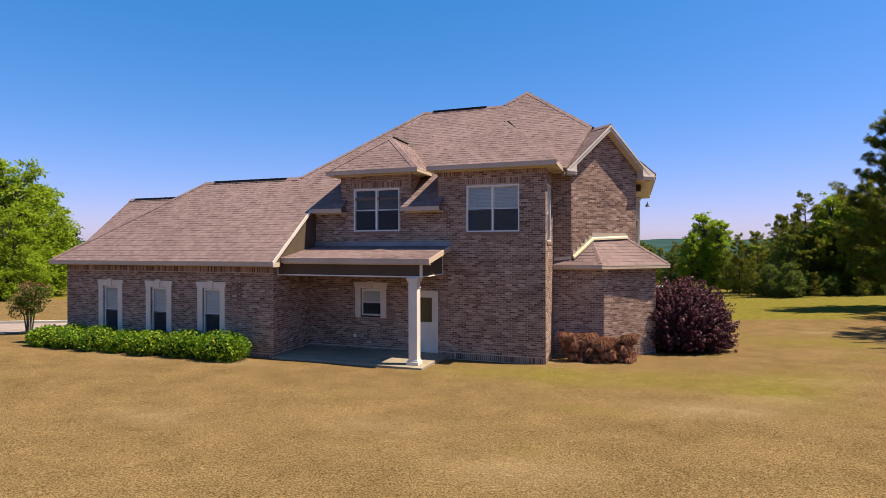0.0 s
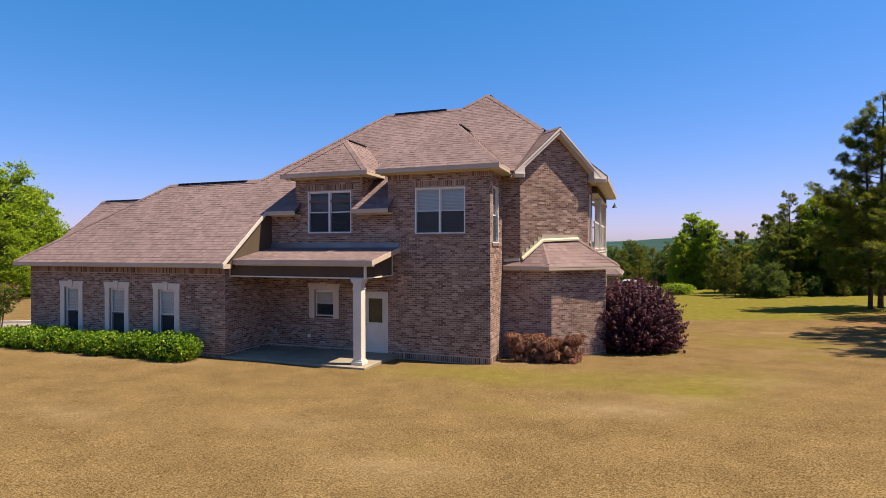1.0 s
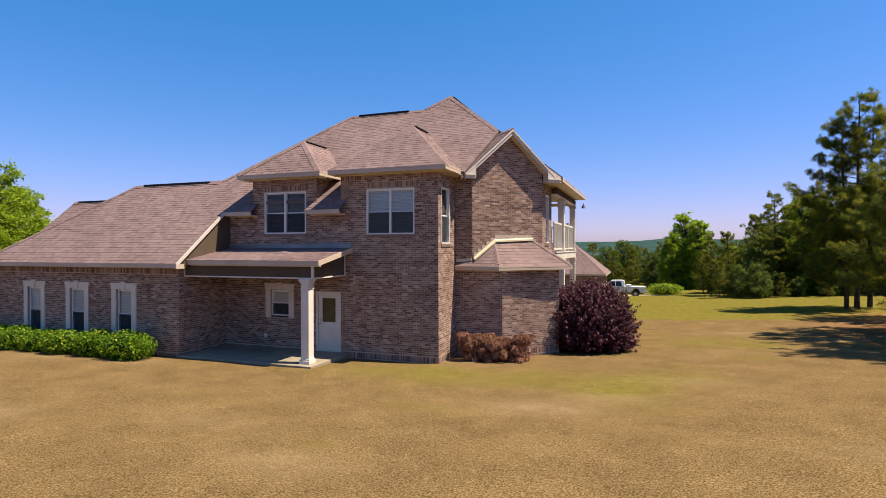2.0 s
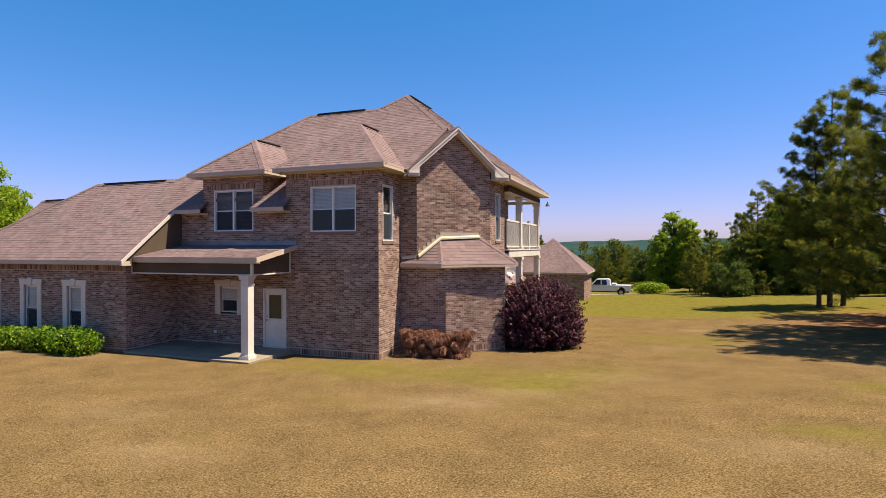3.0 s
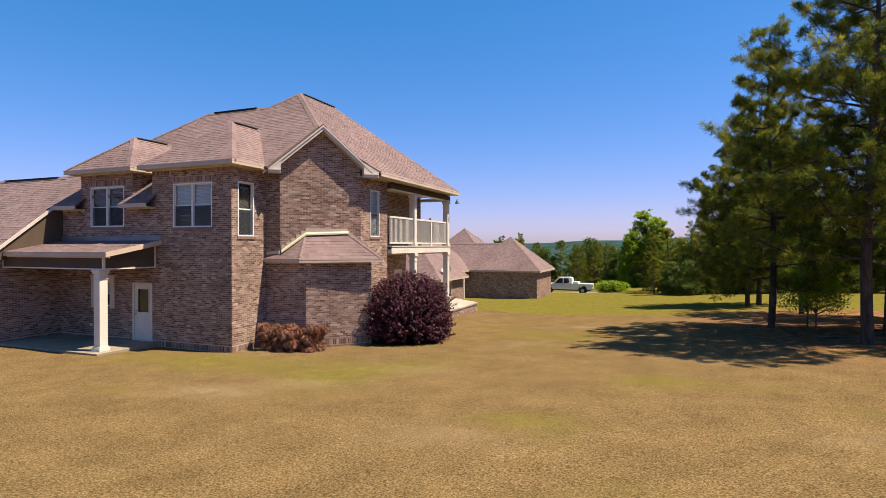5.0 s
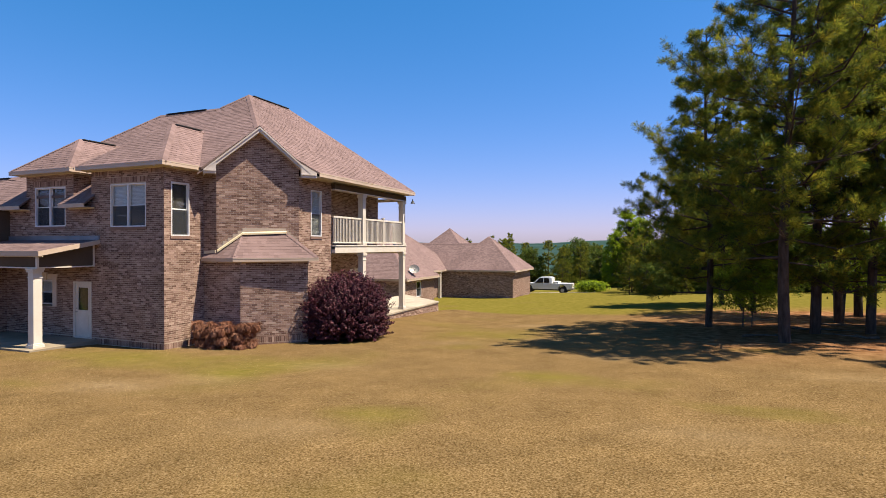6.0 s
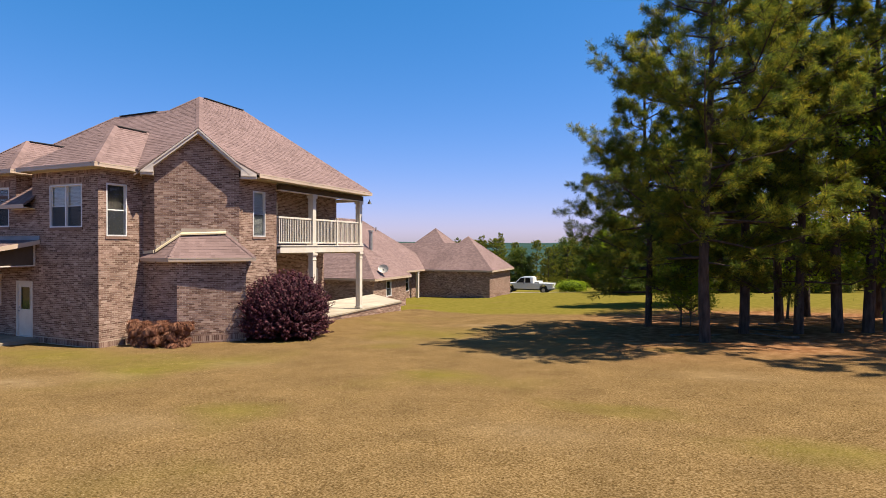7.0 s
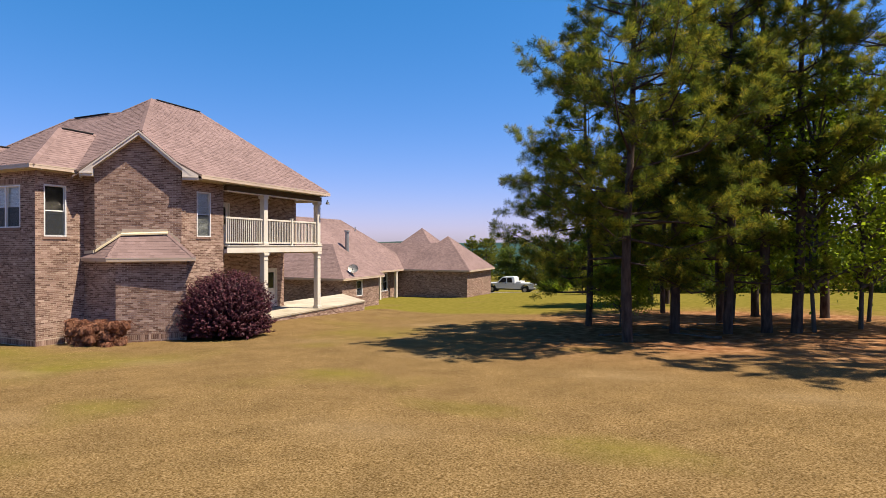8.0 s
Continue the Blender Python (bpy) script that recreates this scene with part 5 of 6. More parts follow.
def pine(seed, height, reach, clear, gap=0.5, full=1.0, needles=22, girth=1.0):
    """A long-needled pine: the meshes of its trunk and limbs, and of its crown. Rising limbs fork into side shoots that
    carry dense brushes of needles, with open air between the sprays."""
    rng = np.random.default_rng(seed)
    wood = Mesh()
    lean = rng.normal(size=2) * 0.012
    trunk = [Vector((lean[0] * z * z / height + 0.05 * math.sin(z * 0.7 + seed), lean[1] * z * z / height + 0.05 * math.cos(z * 0.5 + seed), z)) for z in np.linspace(-0.4, height, 13)]
    limb(wood, [trunk[0], trunk[0].lerp(trunk[1], 0.45)], 0.25 * girth * height / 15, 0.18 * girth * height / 15, 10)
    limb(wood, trunk, 0.185 * girth * height / 15, 0.02, 10)

    def stem(z):
        k = min(max((z + 0.4) / (height + 0.4) * 12, 0), 11.999)
        i = int(k)
        return trunk[i].lerp(trunk[i + 1], k - i)
    tips, ways = [], []

    def shoot(q, w, ln, count):
        """A twig with needle brushes over its outer part."""
        e = q + w * ln + Vector((0, 0, 0.08 * ln))
        wood.tube(q, e, 0.010, 0.005, 4, cap=False)
        for k in range(count):
            g = 0.35 + 0.65 * (k + rng.random()) / count
            tips.append(q.lerp(e, g) + Vector(rng.normal(size=3) * 0.035))
            ways.append((w + Vector((0, 0, 0.35)) + Vector(rng.normal(size=3) * 0.3)).normalized())
    z = clear
    turn = rng.random() * 6
    while z < height - 0.25:
        frac = (z - clear) / (height - clear)
        lenz = reach * (0.62 + 0.38 * math.sin(min(1, frac * 2.6 + 0.2) * math.pi / 2)) * (1 - frac ** 1.6) + 0.3
        for _ in range(int(rng.integers(2, 5))):
            turn += 2.4 + rng.normal() * 0.5
            ln = lenz * rng.uniform(0.5, 1.12)
            up = rng.uniform(-0.12, 0.3) + 0.5 * frac
            d = Vector((math.cos(turn), math.sin(turn), up)).normalized()
            p0 = stem(z + rng.normal() * 0.2)
            bend = Vector((rng.normal() * 0.06 * ln, rng.normal() * 0.06 * ln, -0.06 * ln))
            mid = p0 + d * ln * 0.5 + bend
            end = p0 + d * ln + Vector((0, 0, 0.16 * ln))
            limb(wood, [p0, mid, end], 0.018 + 0.008 * ln, 0.007, 5)
            sides = max(3, int((1.5 + ln * 2.1) * full))
            for k in range(sides):
                s = 0.22 + 0.74 * (k + rng.random()) / sides
                q = p0.lerp(mid, s / 0.5) if s < 0.5 else mid.lerp(end, (s - 0.5) / 0.5)
                side = d.cross(Vector((0, 0, 1))).normalized() * (1 if k % 2 else -1)
                w = (d * rng.uniform(0.5, 1.0) + side * rng.uniform(0.25, 0.95) + Vector((0, 0, rng.uniform(-0.25, 0.6)))).normalized()
                sl = min(1.5, (0.3 + 0.28 * ln) * rng.uniform(0.6, 1.15) * (1.25 - 0.6 * s))
                shoot(q, w, sl, int(4 + 5 * sl))
                for _ in range(int(1 + 2 * sl)):
                    g = rng.uniform(0.3, 0.9)
                    w2 = (w + Vector(rng.normal(size=3) * 0.5) + Vector((0, 0, 0.2))).normalized()
                    shoot(q + w * sl * g, w2, sl * rng.uniform(0.3, 0.5), 4)
            shoot(mid.lerp(end, 0.7), (end - mid).normalized(), 0.4, 5)
        z += gap * rng.uniform(0.6, 1.4)
    tips, ways = np.array(tips), np.array(ways)
    n = len(tips)
    d = ways[:, None, :] * 0.9 + unit(rng, n * needles).reshape(n, needles, 3)
    d /= np.linalg.norm(d, axis=2, keepdims=True)
    ln = rng.uniform(0.12, 0.24, size=(n, needles, 1))
    end = tips[:, None, :] + d * ln
    wide = np.cross(d, unit(rng, n * needles).reshape(n, needles, 3))
    wide /= np.linalg.norm(wide, axis=2, keepdims=True) + 1e-9
    wd = 0.0075 * 24 / needles
    a, b = end + wide * wd, end - wide * wd
    per = 1 + 2 * needles
    v = np.concatenate((tips[:, None, :], np.stack((a, b), 2).reshape(n, 2 * needles, 3)), 1).reshape(-1, 3)
    base = (np.arange(n) * per)[:, None]
    k = np.arange(needles)[None, :]
    f = np.stack((np.broadcast_to(base, (n, needles)), base + 1 + 2 * k, base + 2 + 2 * k), -1).reshape(-1, 3)
    return wood.data("trunk", M_BARK, True), fast_mesh("crown", v, f, M_NEEDLE)


def broadleaf(seed, height, spread, leaf, count, mat, clear=0.18, bark=None, clumps=46, girth=0.022):
    """A broadleaved tree: the meshes of its trunk with limbs and of its leaves, set in loose clumps."""
    rng = np.random.default_rng(seed)
    wood = Mesh()
    top = Vector((rng.normal() * 0.2, rng.normal() * 0.2, height * 0.82))
    limb(wood, [Vector((0, 0, -0.3)), Vector((rng.normal() * 0.1, rng.normal() * 0.1, height * 0.3)), top], girth * height, 0.02, 8)
    cs, rs = [], []
    for i in range(clumps):
        f = (i + rng.random()) / clumps
        z = height * (clear + (1 - clear) * f)
        r = spread * math.sin(min(1.0, 0.22 + 1.05 * (1 - f)) * math.pi / 2) * (0.35 + 0.65 * min(1, f * 5 + 0.3))
        a = rng.random() * 6.283
        d = r * math.sqrt(rng.uniform(0.1, 1.0)) * rng.uniform(0.75, 1.12)
        c = Vector((d * math.cos(a), d * math.sin(a), z * rng.uniform(0.96, 1.02)))
        cs.append(c)
        rs.append(spread * rng.uniform(0.17, 0.34) * (1.1 - 0.45 * f) * math.sqrt(50 / clumps))
        if i % 2 == 0:
            k = max(0.12, min(0.78, (z - 0.35 * d) / height))
            limb(wood, [Vector((0, 0, height * k * 0.9)), Vector((c.x * 0.5, c.y * 0.5, (height * k * 0.9 + c.z) / 2 + 0.1)), c], 0.008 * height, 0.012, 5)
    cs, rs = np.array(cs), np.array(rs)
    w = rs ** 2
    pick = rng.choice(len(cs), count, p=w / w.sum())
    u = unit(rng, count)
    pos = cs[pick] + rng.normal(size=(count, 3)) * (rs[pick] * 0.72)[:, None] * np.array((1.0, 1.0, 0.8))
    nrm = u * 0.6 + unit(rng, count) * 0.9 + np.array((0, 0, 0.5))
    nrm /= np.linalg.norm(nrm, axis=1, keepdims=True)
    return wood.data("trunk", bark or M_BARK_GREY, True), leaf_mesh("crown", pos, nrm, rng.uniform(0.7, 1.3, count) * leaf, rng, mat, 0.7)


def plant_tree(name, meshes, x, y, rz, scale, label, category, group="", crown_label=""):
    t = thing(name, label, category, (x, y, gz(x, y) - 0.05), group, "", rz)
    t.scale = (scale, scale, scale)
    part("trunk", meshes[0], None, t)
    part("crown", meshes[1], None, t, crown_label)
    return t


PINES = [pine(3, 14.6, 4.6, 2.6, 0.45, 0.95, 26), pine(8, 14.0, 3.2, 4.2, 0.72, 0.75, 26), pine(15, 14.8, 3.1, 5.4, 0.7, 0.75, 26), pine(21, 12.0, 3.5, 1.7, 0.46, 1.0, 24)]
GROVE = [(19.24, 6.4, 0, 20, 1.0), (17.4, 10.8, 3, 140, 0.98), (20.6, 8.9, 1, 75, 1.05), (22.3, 13.2, 2, 10, 1.0), (22.37, 9.3, 3, 200, 1.08), (24.0, 16.8, 2, 260, 1.0),
         (23.56, 9.8, 2, 310, 1.0), (24.45, 9.8, 1, 120, 1.05), (26.5, 16.3, 2, 40, 1.05), (29.8, 12.0, 2, 220, 1.0), (26.9, 9.0, 2, 330, 0.95),
         (18.3, 24.9, 3, 60, 1.0), (19.1, 25.4, 3, 190, 1.12), (20.0, 26.3, 2, 90, 0.9), (20.0, 18.6, 3, 280, 0.9), (29.6, 5.0, 1, 35, 1.1)]
for x, y, k, rz, sc in GROVE:
    plant_tree("pine_tree", PINES[k], x, y, rz, sc, "tall dark long-needled pine standing in a shaded grove on the lawn", "pine tree", "pines of the grove")
SAPLING = broadleaf(31, 5.5, 1.8, 0.09, 7000, M_LEAF, 0.22, None, 80, 0.009)
for x, y, rz, sc in ((18.6, 10.9, 0, 0.75), (18.95, 11.2, 80, 0.6), (25.0, 10.0, 200, 1.55), (26.6, 11.4, 120, 1.6), (27.6, 14.5, 30, 1.6), (22.9, 15.0, 60, 1.3)):
    plant_tree("young_tree", SAPLING, x, y, rz, sc, "slender young tree with fresh green leaves among the pines", "tree", "young trees of the grove")

BIG = [broadleaf(41, 12.0, 5.2, 0.26, 24000, M_LEAF, 0.03, None, 320), broadleaf(47, 9.0, 3.5, 0.18, 24000, M_LEAF, 0.05, None, 320)]
for x, y, k, rz, sc in ((-50.3, 16.5, 1, 0, 1.36), (-53.0, 20.5, 1, 60, 1.2), (-47.2, 14.2, 1, 300, 0.8), (-50.0, 12.0, 1, 220, 0.85), (-54, 10, 0, 120, 1.0), (-53.0, 19.0, 0, 250, 0.8), (-58, 24, 1, 10, 1.1)):
    plant_tree("roadside_tree", BIG[k], x, y, rz, sc, "broad bright green leafy tree beyond the drive", "tree", "trees beyond the drive")
SLIM = broadleaf(44, 9.0, 2.5, 0.17, 22000, M_LEAF, 0.03, None, 300)
for x, y, rz, sc in ((11.3, 61.5, 0, 1.08), (12.9, 59.5, 100, 0.95), (9.9, 60.0, 200, 0.8), (15.4, 51.8, 40, 0.6), (19.9, 42.2, 150, 1.02), (21.6, 41.6, 320, 0.95)):
    plant_tree("green_tree", SLIM, x, y, rz, sc, "fresh green tree at the edge of the lawn", "tree", "trees at the lawn edge")
WOODS = [broadleaf(51, 8.0, 3.0, 0.25, 7500, M_LEAF_DARK, 0.04, None, 120), broadleaf(57, 7.0, 3.3, 0.25, 7500, M_LEAF_DARK, 0.03, None, 120), pine(77, 8.6, 2.3, 0.5, 0.5, 0.8, 10)]
rng_w = random.Random(5)
spots = [(20.7, 45.2, 2, 1.05), (18.9, 48.5, 0, 0.9), (23.5, 46.0, 1, 1.2), (26.5, 48.0, 0, 1.15), (17.2, 52.5, 1, 0.85)]
for i in range(26):
    spots.append((12.6 + i * 1.3 + rng_w.uniform(-0.5, 0.5), 37.6 + 0.03 * i + rng_w.uniform(-0.3, 1.2), rng_w.choice((0, 1, 2)), rng_w.uniform(0.22, 0.4)))
for i in range(14):
    spots.append((13.5 + i * 2.1 + rng_w.uniform(-0.6, 0.6), 41 + rng_w.uniform(-0.8, 2.5), rng_w.randrange(3), rng_w.uniform(0.55, 0.8)))
for i in range(44):
    x = 1.5 + i * 1.75 + rng_w.uniform(-0.8, 0.8)
    y = 47 + rng_w.uniform(-1.0, 13) + (12 if x < 11 else 0)
    spots.append((x, y, rng_w.choice((0, 2, 2)), rng_w.uniform(0.6, 0.85) * (0.82 if x < 16 else 1.15)))
for i in range(18):
    spots.append((-20 + i * 1.9 + rng_w.uniform(-0.7, 0.7), 72 + rng_w.uniform(-2, 10), rng_w.choice((0, 2, 2)), rng_w.uniform(0.6, 0.85)))
for i in range(14):
    spots.append((-75 + i * 2.4 + rng_w.uniform(-1, 1), 24 + i * 2.1 + rng_w.uniform(-4, 4), rng_w.randrange(3), rng_w.uniform(0.7, 1.0)))
for x, y, k, sc in spots:
    if k == 2:
        plant_tree("young_pine", WOODS[k], x, y, rng_w.uniform(0, 360), sc, "young green pine in the woodland edge", "pine tree", "young pines of the woodland edge")
    else:
        plant_tree("woodland_tree", WOODS[k], x, y, rng_w.uniform(0, 360), sc, "dark green leafy tree in the woodland edge", "tree", "woodland edge trees")
for x, y, sc in ((-12.5, 78, 0.62), (-9.8, 80, 0.66), (-15.6, 75, 0.58), (4.5, 70, 0.5), (8.5, 72, 0.52), (21.0, 58, 0.72), (30, 60, 0.8), (17.6, 41.6, 0.78), (12.6, 44.0, 0.5), (22.3, 41, 0.85)):
    plant_tree("far_pine", PINES[3], x, y, x * 40, sc, "dark pine rising over the woodland edge", "pine tree", "pines of the woodland edge")


def shrub(name, label, category, at, rad, count, leaf, mat, seed, rz=0.0, lumps=0, group="", core=None, loose=1.04):
    """A rounded shrub: leaves over lumpy ellipsoids, branches, and a solid core whose dark colour stands for the shade
    inside.
    """
    rng = np.random.default_rng(seed)
    t = thing(name, label, category, (at[0], at[1], gz(at[0], at[1]) - 0.04), group, "", rz)
    rx, ry, h = rad
    lump = [((0, 0, h * 0.5), (rx, ry, h * 0.5))]
    for i in range(lumps):
        a = rng.random() * 6.283
        q = rng.uniform(0.45, 0.78)
        s = rng.uniform(0.2, 0.36)
        lump.append(((rx * q * math.cos(a), ry * q * math.sin(a), h * (0.5 + rng.uniform(-0.22, 0.45) * (1 - 0.55 * q))), (rx * s, ry * s, h * s * 0.75)))
    w = np.array([b[0] * b[1] * (2.6 if i == 0 else 1.4) for i, (_, b) in enumerate(lump)])
    pick = rng.choice(len(lump), count, p=w / w.sum())
    c, r = np.array([a for a, _ in lump])[pick], np.array([b for _, b in lump])[pick]
    u = unit(rng, count)
    shape = u.copy()
    low = shape[:, 2] < 0
    flat = np.linalg.norm(shape[:, :2], axis=1) + 1e-6
    want = (1 - np.abs(shape[:, 2]) ** 2.1) ** (1 / 2.1)
    shape[low, :2] *= (want / flat)[low][:, None]
    pos = c + shape * r * ((0.78 + (loose - 0.78) * rng.random(count) ** (1.0 if loose < 1.1 else 1.6))[:, None])
    pos[:, 2] = np.maximum(pos[:, 2], rng.uniform(0.0, 0.15, count))
    nrm = u * 0.8 + unit(rng, count) * 0.8
    nrm /= np.linalg.norm(nrm, axis=1, keepdims=True)
    part("foliage", leaf_mesh("foliage", pos, nrm, rng.uniform(0.7, 1.3, count) * leaf, rng, mat, 0.6), None, t)
    m = Mesh()
    for i in range(26):
        a, q = rng.random() * 6.283, rng.uniform(0.35, 0.85)
        e = Vector((rx * q * math.cos(a), ry * q * math.sin(a), h * rng.uniform(0.45, 0.88)))
        limb(m, [Vector((rng.normal() * 0.06, rng.normal() * 0.06, -0.05)), e * 0.5 + Vector((0, 0, 0.05)), e], 0.025, 0.006, 5)
    part("branches", m, M_BARK_GREY, t)
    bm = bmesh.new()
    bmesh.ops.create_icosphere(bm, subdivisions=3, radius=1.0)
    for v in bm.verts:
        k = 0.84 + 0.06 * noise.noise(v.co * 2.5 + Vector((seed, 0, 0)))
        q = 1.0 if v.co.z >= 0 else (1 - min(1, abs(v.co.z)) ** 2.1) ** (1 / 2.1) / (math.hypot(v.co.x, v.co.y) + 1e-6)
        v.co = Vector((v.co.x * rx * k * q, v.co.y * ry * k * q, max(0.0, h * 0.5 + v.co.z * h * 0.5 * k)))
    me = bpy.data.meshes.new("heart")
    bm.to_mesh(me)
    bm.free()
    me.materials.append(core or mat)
    part("heart", me, None, t, "solid inner core coloured dark for the shade within")
    return t


def spray_shrub(name, label, at, rad, stems, per, leaf, mat, core, seed):
    """A dense shrub of many arching stems that fan out from the foot, each carrying leaves along its outer part."""
    rng = np.random.default_rng(seed)
    t = thing(name, label, "shrub", (at[0], at[1], gz(at[0], at[1]) - 0.04))
    rx, ry, h = rad
    u = unit(rng, stems)
    u[:, 2] = np.abs(u[:, 2]) * 1.3 - 0.5
    u /= np.linalg.norm(u, axis=1, keepdims=True)
    reach = np.clip(rng.normal(1.0, 0.075, stems), 0.8, 1.2)[:, None]
    low = np.clip(-u[:, 2:3], 0, 1)
    end = u * np.array((rx, ry, h * 0.6)) * reach * (1 + 0.12 * low) + np.array((0, 0, h * 0.4))
    end[:, 2] = np.maximum(end[:, 2], rng.uniform(0.04, 0.35, stems))
    foot = np.stack((rng.normal(size=stems) * 0.15, rng.normal(size=stems) * 0.15, np.full(stems, 0.1)), -1)
    mid = foot * 0.35 + end * 0.65 + np.array((0, 0, 0.1)) * rng.random((stems, 1))
    wood = Mesh()
    for k in range(0, stems, 6):
        limb(wood, [Vector(foot[k]), Vector(mid[k]), Vector(end[k])], 0.018, 0.005, 5)
    part("branches", wood, M_BARK_GREY, t)
    g = rng.random((stems, per, 1)) ** 0.7
    pos = (mid[:, None] + (end - mid)[:, None] * g * 1.12).reshape(-1, 3)
    side = unit(rng, stems * per)
    pos = pos + side * (0.035 + 0.07 * (1 - g.reshape(-1, 1)))
    pos[:, 2] = np.maximum(pos[:, 2], 0.03)
    nrm = side * 0.7 + np.repeat(u, per, 0) * 0.45 + np.array((0, 0, 0.35))
    nrm /= np.linalg.norm(nrm, axis=1, keepdims=True)
    part("foliage", leaf_mesh("foliage", pos, nrm, rng.uniform(0.7, 1.35, len(pos)) * leaf, rng, mat, 0.55), None, t)
    # Solid core in near-black tones that paint the shade between the stems.
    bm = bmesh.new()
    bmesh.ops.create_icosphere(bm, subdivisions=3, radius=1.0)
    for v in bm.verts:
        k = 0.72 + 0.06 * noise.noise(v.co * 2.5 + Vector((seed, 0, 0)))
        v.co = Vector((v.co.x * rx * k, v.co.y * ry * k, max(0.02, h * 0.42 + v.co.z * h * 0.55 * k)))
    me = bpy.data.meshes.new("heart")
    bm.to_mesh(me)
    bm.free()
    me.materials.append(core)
    part("heart", me, None, t, "solid inner core coloured dark for the shade within")
    return t


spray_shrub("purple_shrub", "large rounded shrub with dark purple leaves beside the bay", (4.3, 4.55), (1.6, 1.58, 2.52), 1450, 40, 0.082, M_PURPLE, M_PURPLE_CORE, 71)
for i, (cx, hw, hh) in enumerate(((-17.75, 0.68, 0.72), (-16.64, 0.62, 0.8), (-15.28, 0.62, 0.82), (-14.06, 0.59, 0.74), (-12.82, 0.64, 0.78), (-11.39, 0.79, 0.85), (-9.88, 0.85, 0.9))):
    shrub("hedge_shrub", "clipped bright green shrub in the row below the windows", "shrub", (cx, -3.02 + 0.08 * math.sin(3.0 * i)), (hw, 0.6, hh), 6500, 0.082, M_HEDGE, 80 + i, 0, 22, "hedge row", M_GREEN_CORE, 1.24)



def weeping(name, label, at, rad, seed, rz):
    """A low mop-like shrub of hanging rust-brown fronds."""
    rng = np.random.default_rng(seed)
    t = thing(name, label, "shrub", (at[0], at[1], gz(at[0], at[1]) - 0.03), "", "", rz)
    rx, ry, h = rad
    mops = Mesh()
    hearts = []
    spots_ = [(rx * 0.85 * math.cos(a) * q, ry * 0.8 * math.sin(a) * q, h * z) for a, q, z in [(rng.random() * 6.283, math.sqrt(rng.random()), rng.uniform(0.15, 0.92)) for _ in range(80)]]
    strands = []
    for cx, cy, cz in spots_:
        r = rng.uniform(0.15, 0.24)
        hearts.append((cx, cy, max(0.08, cz - 0.14), r * 0.85))
        for _ in range(110):
            a = rng.random() * 6.283
            out = r * rng.uniform(0.5, 1.15)
            dx, dy = math.cos(a) * out, math.sin(a) * out
            p0 = np.array((cx, cy, cz + rng.uniform(-0.02, 0.05)))
            p1 = np.array((cx + dx * 0.7, cy + dy * 0.7, cz + 0.03 + rng.normal() * 0.02))
            p2 = np.array((cx + dx * rng.uniform(0.8, 1.3) + rng.normal() * 0.05, cy + dy * rng.uniform(0.8, 1.3) + rng.normal() * 0.05, max(0.02, cz - rng.uniform(-0.04, 0.2))))
            strands.append((p0, p1, p2))
    s = np.array(strands)
    n = len(s)
    side = np.cross(s[:, 2] - s[:, 0], unit(rng, n))
    side /= np.linalg.norm(side, axis=1, keepdims=True) + 1e-9
    side *= 0.008
    v = np.stack((s[:, 0] - side, s[:, 0] + side, s[:, 1] - side, s[:, 1] + side, s[:, 2] - side * 0.4, s[:, 2] + side * 0.4), 1).reshape(-1, 3)
    b = (np.arange(n) * 6)[:, None]
    f = np.concatenate((b + np.array((0, 1, 3, 2)), b + np.array((2, 3, 5, 4))), 0)
    part("fronds", fast_mesh("fronds", v, f, M_RUST), None, t)
    bm = bmesh.new()
    for cx, cy, cz, r in hearts:
        bmesh.ops.create_icosphere(bm, subdivisions=1, radius=r, matrix=Matrix.Translation((cx, cy, cz)))
    me = bpy.data.meshes.new("heart")
    bm.to_mesh(me)
    bm.free()
    me.materials.append(M_RUST)
    part("heart", me, None, t, "dense inner growth")
    return t


weeping("rust_shrub", "low mop-shaped shrub with rust-brown fronds against the bay", (1.66, 1.08), (1.42, 0.6, 0.98), 91, 8)
shrub("yellow_shrub", "low yellow-green shrub at the end of the drive", "shrub", (8.35, 46.4), (1.6, 1.0, 1.2), 2600, 0.17, M_LEAF, 95, 10, 16, core=M_GREEN_CORE, loose=1.3)


